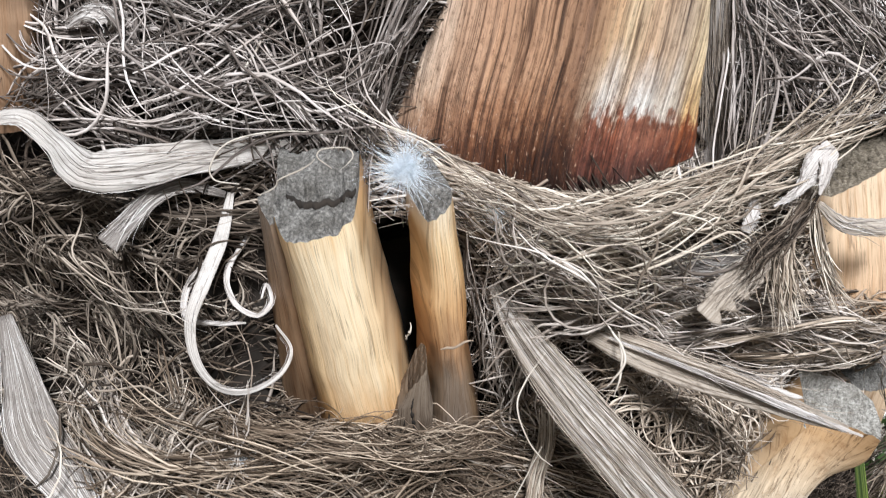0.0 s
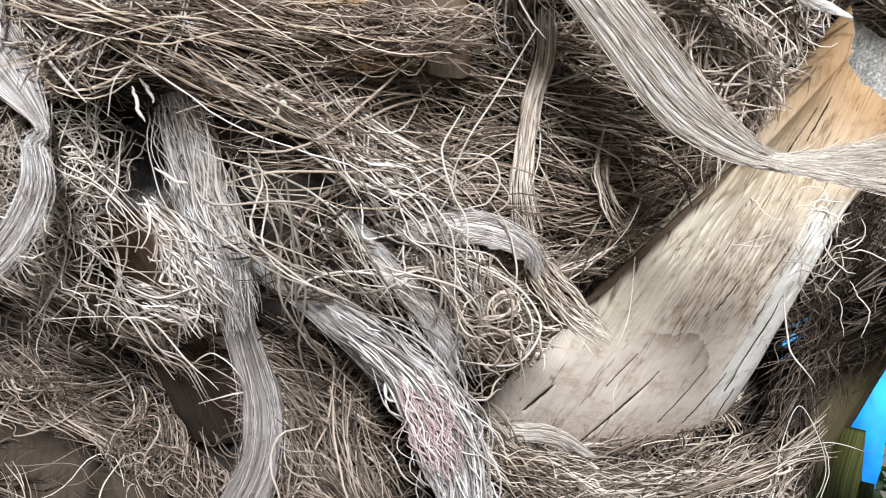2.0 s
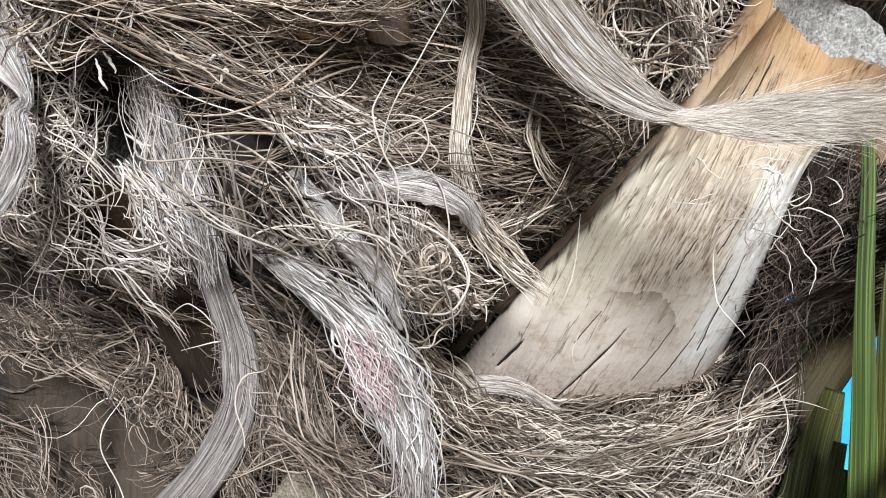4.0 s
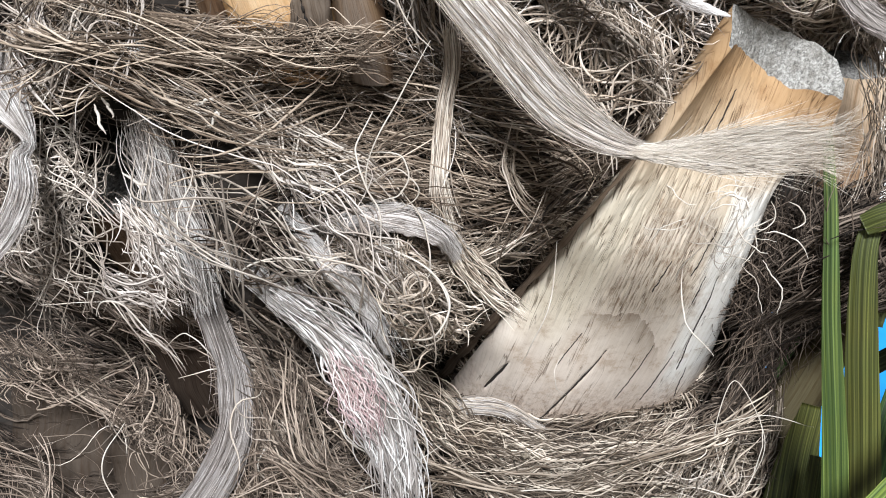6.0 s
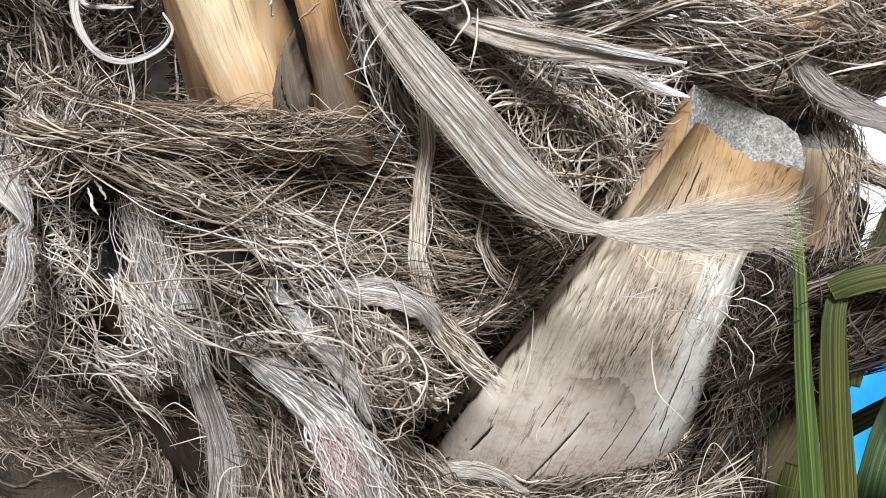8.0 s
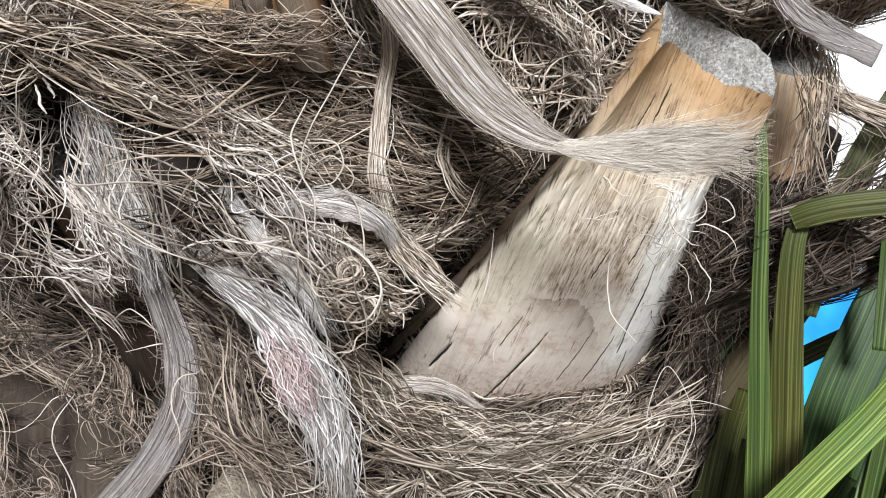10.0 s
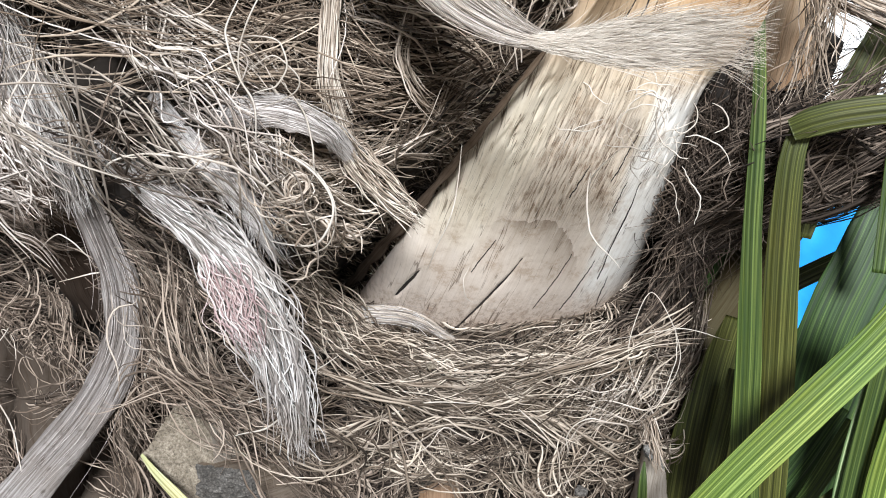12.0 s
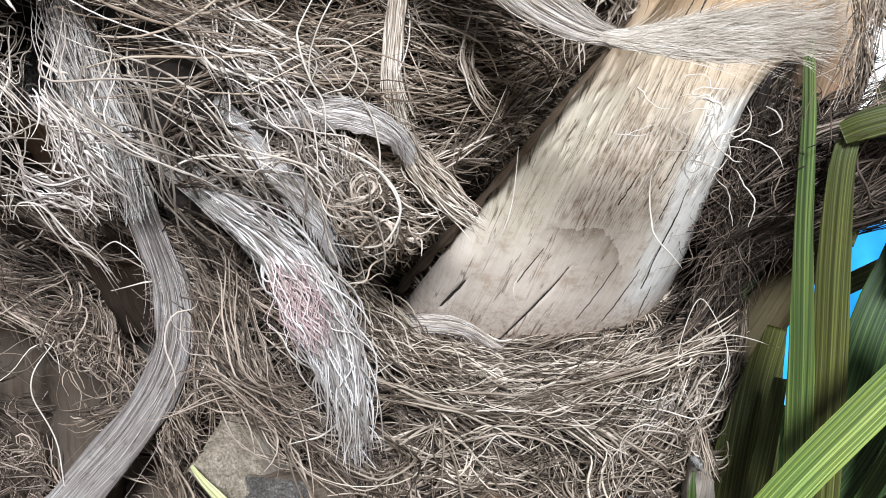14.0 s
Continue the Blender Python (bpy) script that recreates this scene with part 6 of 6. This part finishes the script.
mat_of_fibres("fibre_mat", "frayed light grey fibre fanning over the brown belt", M_LIGHT, [
    (([(-0.080, 1.389), (-0.089, 1.354), (-0.093, 1.322)], 0.015, 150), dict(thick=(0.00025, 0.00045), curl=0.5, lift=(0.004, 0.018), length=(0.03, 0.07))),
    (([(-0.182, 1.407), (-0.118, 1.359), (-0.109, 1.320)], 0.014, 110), dict(curl=0.6, lift=(0.002, 0.018))),
    (([(-0.107, 1.386), (-0.083, 1.355), (-0.069, 1.341)], 0.014, 70), dict(curl=0.6, lift=(0.006, 0.022))),
    (([(-0.018, 1.337), (0.016, 1.316), (0.046, 1.291), (0.065, 1.251)], 0.014, 190), dict(curl=0.3, stray=0.2, lift=(0.004, 0.022), length=(0.05, 0.1), across=0.05)),
    (([(-0.087, 1.318), (-0.072, 1.284), (-0.102, 1.218)], 0.012, 30), dict(curl=0.4, lift=(0.01, 0.03), length=(0.05, 0.1), across=0.05)),
    (([(-0.016, 1.310), (0.019, 1.275), (0.042, 1.224)], 0.018, 60), dict(thick=(0.00024, 0.00045), curl=0.5, stray=0.25, lift=(0.012, 0.04), length=(0.04, 0.09), across=0.1)),
    (([(-0.074, 1.307), (-0.058, 1.278), (-0.059, 1.245)], 0.012, 30), dict(thick=(0.00024, 0.00045), curl=0.6, lift=(0.012, 0.035), length=(0.03, 0.06))),
    (([(-0.008, 1.316), (0.012, 1.280), (0.025, 1.242)], 0.014, 60), dict(thick=(0.00024, 0.00045), curl=0.5, stray=0.25, lift=(0.006, 0.03), length=(0.04, 0.08), across=0.1)),
])
mat_of_fibres("fibre_mat", "curled tan spray of fibre joining the bending strap", M_WAVY, [
    (([(-0.108, 1.283), (-0.092, 1.270), (-0.074, 1.255), (-0.064, 1.234)], 0.014, 60), dict(curl=0.7, bend=0.2, stray=0.3, lift=(0.0, 0.026), length=(0.03, 0.06), lock=3, across=0.8)),
])
mat_of_fibres("fibre_mat", "whitish tangled fibre draped over the belt's end", M_WAVY, [
    (([(-0.126, 1.368), (-0.095, 1.345), (-0.072, 1.316)], 0.02, 90), dict(curl=0.6, bend=0.15, lift=(0.006, 0.026), length=(0.04, 0.09), lock=4)),
    (([(-0.036, 1.387), (-0.063, 1.356), (-0.094, 1.325)], 0.018, 80), dict(curl=0.5, bend=0.1, lift=(0.008, 0.028), length=(0.04, 0.09), lock=4)),
    (([(-0.026, 1.337), (0.003, 1.317), (0.032, 1.292), (0.055, 1.256)], 0.014, 80), dict(curl=0.4, stray=0.25, lift=(0.008, 0.028), length=(0.04, 0.1), lock=5, across=0.05)),
])
mat_of_fibres("fibre_mat", "curly tan fibre in the hollow beside the leaf base", M_TAN, [
    (([(0.067, 1.268), (0.090, 1.243), (0.131, 1.220)], 0.018, 460), dict(curl=0.9, bend=0.2, length=(0.02, 0.055), thick=(0.0002, 0.0004), lift=(0.0, 0.03), lock=4, across=0.0)),
    (([(0.047, 1.282), (0.089, 1.271), (0.135, 1.280)], 0.012, 300), dict(curl=0.5, stray=0.3, length=(0.04, 0.09), thick=(0.0002, 0.0004))),
])
LOOSE = dict(curl=0.6, bend=0.16, length=(0.05, 0.12), thick=(0.0002, 0.00036), lock=2, stray=0.35, across=1.0)
mat_of_fibres("loose_fibres", "light looping fibres standing off the frayed straps", M_LIGHT, [
    (([(-0.039, 1.327), (-0.009, 1.293), (-0.003, 1.255)], 0.022, 20), dict(LOOSE, lift=(0.012, 0.036))),
    (([(0.008, 1.314), (0.038, 1.273), (0.063, 1.225)], 0.022, 18), dict(LOOSE, lift=(0.014, 0.04))),
    (([(0.056, 1.271), (0.090, 1.239), (0.117, 1.202)], 0.018, 26), dict(LOOSE, lift=(0.012, 0.045), bend=0.3, curl=0.9)),
    (([(-0.023, 1.219), (0.010, 1.178), (0.045, 1.141)], 0.018, 20), dict(LOOSE, lift=(0.014, 0.04), bend=0.3)),
    (([(-0.078, 1.294), (-0.083, 1.257), (-0.120, 1.204)], 0.02, 16), dict(LOOSE, lift=(0.014, 0.04))),
])
mat_of_fibres("loose_fibres", "stray light fibres looping over the brown belt", M_LIGHT, [
    (([(-0.140, 1.375), (-0.013, 1.364), (0.109, 1.340)], 0.028, 40), dict(LOOSE, lift=(0.008, 0.024), stray=0.6)),
    (([(-0.180, 1.470), (-0.117, 1.444), (-0.041, 1.418)], 0.024, 20), dict(LOOSE, lift=(0.006, 0.02), stray=0.8)),
    (([(0.047, 1.472), (0.126, 1.439), (0.208, 1.419)], 0.026, 44), dict(LOOSE, lift=(0.006, 0.02), stray=0.6)),
    (([(0.093, 1.142), (0.219, 1.115), (0.346, 1.118)], 0.024, 50), dict(LOOSE, lift=(0.012, 0.04), bend=0.25)),
    (([(-0.258, 1.162), (-0.204, 1.117), (-0.099, 1.089)], 0.03, 24), dict(LOOSE, lift=(0.012, 0.04), stray=0.8)),
])
mat_of_fibres("fibre_mat", "nest of tan fibre cupping the bleached leaf base", M_NEST, [
    (([(0.072, 1.207), (0.114, 1.171), (0.188, 1.151), (0.246, 1.149), (0.290, 1.154)], 0.013, 560), dict(curl=0.45, stray=0.34, lift=(0.004, 0.03), length=(0.05, 0.12), thick=(0.00025, 0.0005))),
    (([(0.057, 1.232), (0.080, 1.200), (0.114, 1.170), (0.165, 1.148)], 0.010, 420), dict(curl=0.35, stray=0.25, lift=(0.008, 0.046), length=(0.05, 0.11), thick=(0.00025, 0.0005))),
    (([(0.084, 1.191), (0.136, 1.163), (0.203, 1.147), (0.264, 1.153), (0.296, 1.163)], 0.006, 260), dict(curl=0.35, stray=0.25, lift=(0.016, 0.044), length=(0.04, 0.1), thick=(0.0002, 0.0004))),
    (([(0.081, 1.143), (0.169, 1.118), (0.263, 1.110), (0.381, 1.119)], 0.017, 600), dict(curl=0.6, stray=0.5, lift=(0.002, 0.026), length=(0.05, 0.12), thick=(0.00025, 0.0005))),
    (([(0.094, 1.109), (0.189, 1.080), (0.260, 1.067), (0.340, 1.072)], 0.014, 420), dict(curl=0.8, bend=0.2, lift=(0.0, 0.03), length=(0.04, 0.1), thick=(0.00025, 0.0005))),
])
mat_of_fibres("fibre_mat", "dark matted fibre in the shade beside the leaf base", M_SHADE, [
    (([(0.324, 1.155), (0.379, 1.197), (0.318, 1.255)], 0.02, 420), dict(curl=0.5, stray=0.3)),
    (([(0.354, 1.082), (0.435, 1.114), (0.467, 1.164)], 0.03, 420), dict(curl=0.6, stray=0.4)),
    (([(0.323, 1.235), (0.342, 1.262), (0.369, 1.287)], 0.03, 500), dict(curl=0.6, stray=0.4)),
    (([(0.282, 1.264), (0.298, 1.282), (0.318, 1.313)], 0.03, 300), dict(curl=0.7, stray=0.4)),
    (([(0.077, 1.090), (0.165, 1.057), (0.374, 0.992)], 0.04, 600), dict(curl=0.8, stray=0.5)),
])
mat_of_fibres("fibre_mat", "fuzzy curled tan-brown fibre low on the trunk", M_FUZZ, [
    (([(-0.268, 1.182), (-0.210, 1.157), (-0.126, 1.131), (-0.044, 1.111)], 0.022, 900), dict(curl=1.0, bend=0.3, length=(0.03, 0.08), thick=(0.0002, 0.0004), lift=(0.002, 0.03), across=0.1)),
    (([(-0.033, 1.194), (-0.000, 1.152), (0.052, 1.113)], 0.024, 620), dict(curl=0.7, bend=0.2, thick=(0.0002, 0.0004), lift=(0.0, 0.03))),
    (([(0.060, 1.098), (0.095, 1.071), (0.122, 1.032)], 0.02, 260), dict(curl=0.9, bend=0.2)),
    (([(-0.117, 1.068), (-0.062, 1.052), (-0.059, 1.011)], 0.02, 200), dict(curl=0.7)),
])
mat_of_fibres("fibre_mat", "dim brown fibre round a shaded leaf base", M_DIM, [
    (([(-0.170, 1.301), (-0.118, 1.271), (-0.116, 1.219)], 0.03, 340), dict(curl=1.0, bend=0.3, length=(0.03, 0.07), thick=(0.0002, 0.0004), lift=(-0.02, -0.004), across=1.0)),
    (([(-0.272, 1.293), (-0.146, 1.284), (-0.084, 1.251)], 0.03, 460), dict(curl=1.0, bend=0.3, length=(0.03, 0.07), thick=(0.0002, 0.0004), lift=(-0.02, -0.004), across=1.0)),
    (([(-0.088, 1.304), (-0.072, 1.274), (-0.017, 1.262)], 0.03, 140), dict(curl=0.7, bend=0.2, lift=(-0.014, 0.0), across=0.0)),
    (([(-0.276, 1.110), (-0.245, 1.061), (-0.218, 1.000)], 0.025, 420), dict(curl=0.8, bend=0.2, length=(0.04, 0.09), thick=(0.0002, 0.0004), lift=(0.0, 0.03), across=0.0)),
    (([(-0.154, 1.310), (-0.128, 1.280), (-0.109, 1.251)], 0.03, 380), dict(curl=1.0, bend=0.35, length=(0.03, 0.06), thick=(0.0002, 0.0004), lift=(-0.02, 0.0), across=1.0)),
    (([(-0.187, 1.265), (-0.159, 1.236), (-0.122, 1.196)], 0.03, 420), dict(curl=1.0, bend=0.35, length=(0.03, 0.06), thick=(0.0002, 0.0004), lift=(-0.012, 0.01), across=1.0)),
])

# ---- crumbs and splinters caught in the fibre ----
def crumb(label, centre, size, mat):
    bm = bmesh.new()
    bmesh.ops.create_icosphere(bm, subdivisions=3, radius=size)
    for v in bm.verts:
        v.co *= 1 + 0.35 * noise.noise(v.co * (1.1 / size) + Vector(centre) * 90) + 0.15 * noise.noise(v.co * (3 / size))
        v.co.z *= 0.75
        v.co += Vector(centre)
    me = bpy.data.meshes.new("bark_crumb")
    bm.to_mesh(me)
    me.materials.append(mat)
    return tagged(new("bark_crumb", me), label, "bark crumb")


crumb("small tan crumb of bark lying in the nest", (0.088, 0.462, 1.148), 0.0026, M_CUT_TAN)
crumb("blue-grey pebble-like crumb under the nest", (0.178, 0.478, 1.070), 0.004, M_CUT_DARK)
crumb("pale crumb of bark in the belt", (-0.136, 0.370, 1.369), 0.003, M_CUT_TAN)
for way in ([(-0.119, 0.362, 1.356), (-0.109, 0.362, 1.355), (-0.100, 0.362, 1.354)], [(-0.115, 0.362, 1.347), (-0.113, 0.362, 1.340), (-0.110, 0.362, 1.333)], [(-0.113, 0.366, 1.350), (-0.110, 0.366, 1.346), (-0.108, 0.366, 1.341)], [(-0.065, 0.366, 1.347), (-0.061, 0.366, 1.349), (-0.057, 0.366, 1.350)], [(-0.057, 0.362, 1.336), (-0.054, 0.362, 1.343), (-0.052, 0.362, 1.342)]):
    curl("short straight bleached splinter of fibre", way, 0.0011)
fibre_bundle("tuft of tan fibre above a grey splinter", [(0.215, 0.495, 1.114), (0.219, 0.490, 1.100), (0.224, 0.492, 1.081)], [0.004, 0.007, 0.005], 26, M_TAN, loose=0.003, thick=(0.0003, 0.0005))

# ---- feather and down ----
def down_feather(label, centre, size, count, mat):
    n, s = count, 8
    d = unit(RNG.normal(0, 1, (n, 3)) * (1, 0.7, 1))
    d[:, 1] = -np.abs(d[:, 1]) * 0.8
    t = np.linspace(0, 1, s)[None, :, None]
    ln = (0.2 + 0.8 * RNG.random((n, 1, 1)) ** 2.6) * size
    bend = RNG.normal(0, 0.75, (n, 1, 3)) * ln * 0.7
    p = np.asarray(centre) + RNG.normal(0, 0.1, (n, 1, 3)) * size + d[:, None] * ln * t + bend * t ** 2
    p = p + np.stack([wander(n, s, 0.03, 3) for _ in range(3)], -1) * size
    v, q = tubes(p, RNG.uniform(0.00002, 0.00006, n))
    ob = tagged(build("feather", v, q, mat), label, "feather")
    c = np.asarray(centre)
    v, q = tubes(np.stack([np.linspace(c + (-0.3 * size, 0, -0.2 * size), c + (0.5 * size, 0.002, 0.35 * size), 8)]), [0.00025], 5)
    build("quill", v, q, mat, ob)


down_feather("fluffy white down feather caught on the cut end", (-0.014, 0.305, 1.503), 0.0118, 1800, M_FEATHER)
down_feather("small tuft of pale blue-white fluff in the fibre", (0.023, 0.335, 1.485), 0.007, 300, M_FLUFF)
down_feather("small grey-blue tuft of fluff in the belt", (-0.091, 0.360, 1.373), 0.007, 220, M_FLUFF)

# ---- green palm leaves ----
leaf = thing("palm_leaf", "green fan palm leaf with long pleated drooping segments", "palm leaf")


def leaflet(points, widths, mat, twist=(0, 0), pleats=4, label="", facing=(-0.2, -1, 0.1)):
    v, q, uv, _ = strip(points, widths, twist, facing, cup=0.1, pleats=pleats, rag=0.01, thickness=0.0005, rows=50, cols=17)
    return build("leaflet", v, q, mat, leaf, uv, label)


leaflet([(0.243, 0.475, 1.353), (0.249, 0.472, 1.300), (0.253, 0.470, 1.238), (0.259, 0.468, 1.172), (0.264, 0.466, 1.109), (0.272, 0.465, 1.042)], [0.0045, 0.007, 0.0095, 0.013, 0.0155, 0.016], M_LEAF, label="narrow green leaf segment, brownish near its top")
leaflet([(0.270, 0.468, 1.292), (0.267, 0.467, 1.271), (0.270, 0.470, 1.223), (0.277, 0.475, 1.153), (0.284, 0.480, 1.058)], [0.010, 0.0125, 0.0165, 0.0195, 0.021], M_LEAF_OLIVE, label="kinked olive-green leaf segment")
leaflet([(0.264, 0.464, 1.289), (0.273, 0.460, 1.294), (0.288, 0.456, 1.299), (0.318, 0.450, 1.305)], [0.011, 0.0145, 0.0145, 0.0135], M_LEAF_OLIVE, label="folded-over end of the kinked leaf segment")
leaflet([(0.344, 0.560, 1.359), (0.324, 0.555, 1.314), (0.308, 0.550, 1.264), (0.300, 0.545, 1.217)], [0.018, 0.02, 0.02, 0.012], M_LEAF_OLIVE)
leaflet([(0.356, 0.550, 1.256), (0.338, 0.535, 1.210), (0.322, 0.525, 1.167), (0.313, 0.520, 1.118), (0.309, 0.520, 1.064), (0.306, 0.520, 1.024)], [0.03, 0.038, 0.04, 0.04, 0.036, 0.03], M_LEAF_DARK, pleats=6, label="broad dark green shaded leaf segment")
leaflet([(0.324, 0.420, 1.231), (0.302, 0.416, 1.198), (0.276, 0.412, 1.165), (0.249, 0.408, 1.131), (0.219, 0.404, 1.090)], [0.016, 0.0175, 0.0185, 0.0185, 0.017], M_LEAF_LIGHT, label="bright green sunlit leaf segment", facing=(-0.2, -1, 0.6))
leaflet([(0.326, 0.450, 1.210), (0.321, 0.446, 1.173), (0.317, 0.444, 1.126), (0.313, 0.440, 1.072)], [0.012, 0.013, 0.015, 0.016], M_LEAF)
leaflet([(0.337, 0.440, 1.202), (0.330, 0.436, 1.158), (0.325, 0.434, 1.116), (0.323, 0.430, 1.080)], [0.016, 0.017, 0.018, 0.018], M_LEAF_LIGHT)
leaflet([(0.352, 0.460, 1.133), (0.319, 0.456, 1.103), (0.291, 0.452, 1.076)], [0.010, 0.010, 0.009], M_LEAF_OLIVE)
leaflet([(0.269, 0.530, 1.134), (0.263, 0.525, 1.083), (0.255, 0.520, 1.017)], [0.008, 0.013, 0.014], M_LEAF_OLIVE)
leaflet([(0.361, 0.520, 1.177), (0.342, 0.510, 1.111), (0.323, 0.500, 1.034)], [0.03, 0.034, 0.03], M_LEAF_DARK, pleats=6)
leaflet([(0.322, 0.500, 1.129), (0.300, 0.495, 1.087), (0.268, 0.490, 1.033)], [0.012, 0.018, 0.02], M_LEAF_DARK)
# dark segment filling what is only shade beside the leaf stalk
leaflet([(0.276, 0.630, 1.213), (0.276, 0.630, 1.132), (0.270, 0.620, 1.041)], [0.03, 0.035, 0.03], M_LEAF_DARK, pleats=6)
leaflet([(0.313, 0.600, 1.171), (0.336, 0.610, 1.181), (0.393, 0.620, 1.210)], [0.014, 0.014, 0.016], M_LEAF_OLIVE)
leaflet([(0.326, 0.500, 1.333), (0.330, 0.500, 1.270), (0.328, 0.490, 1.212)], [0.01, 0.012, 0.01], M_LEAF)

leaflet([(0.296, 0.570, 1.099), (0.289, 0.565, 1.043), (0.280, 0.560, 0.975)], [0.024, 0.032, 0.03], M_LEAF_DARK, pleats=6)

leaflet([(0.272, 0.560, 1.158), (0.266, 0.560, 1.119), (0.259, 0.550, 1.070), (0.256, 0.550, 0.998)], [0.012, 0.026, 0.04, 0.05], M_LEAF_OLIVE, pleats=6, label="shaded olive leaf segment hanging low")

leaflet([(0.328, 0.452, 1.201), (0.323, 0.450, 1.162), (0.318, 0.447, 1.125), (0.315, 0.445, 1.087)], [0.014, 0.019, 0.021, 0.02], M_LEAF_PALE, label="pale bluish-green leaf segment")
leaflet([(0.296, 0.480, 1.062), (0.308, 0.478, 1.089), (0.322, 0.475, 1.131)], [0.006, 0.010, 0.010], M_LEAF)

blade = thing("fallen_palm_leaf", "narrow dry yellow-green leaf blade lying on the stub", "palm leaf")
leaf = blade
leaflet([(-0.066, 0.420, 1.099), (-0.057, 0.416, 1.092), (-0.046, 0.412, 1.085), (-0.031, 0.410, 1.072)], [0.002, 0.005, 0.007, 0.008], M_LEAF_YELLOW, pleats=2)
blade = thing("fallen_palm_leaf", "small upright green leaf blade beside a grey splinter", "palm leaf")
leaf = blade
leaflet([(0.215, 0.495, 1.084), (0.215, 0.492, 1.070), (0.216, 0.490, 1.045)], [0.001, 0.005, 0.007], M_LEAF, pleats=2)
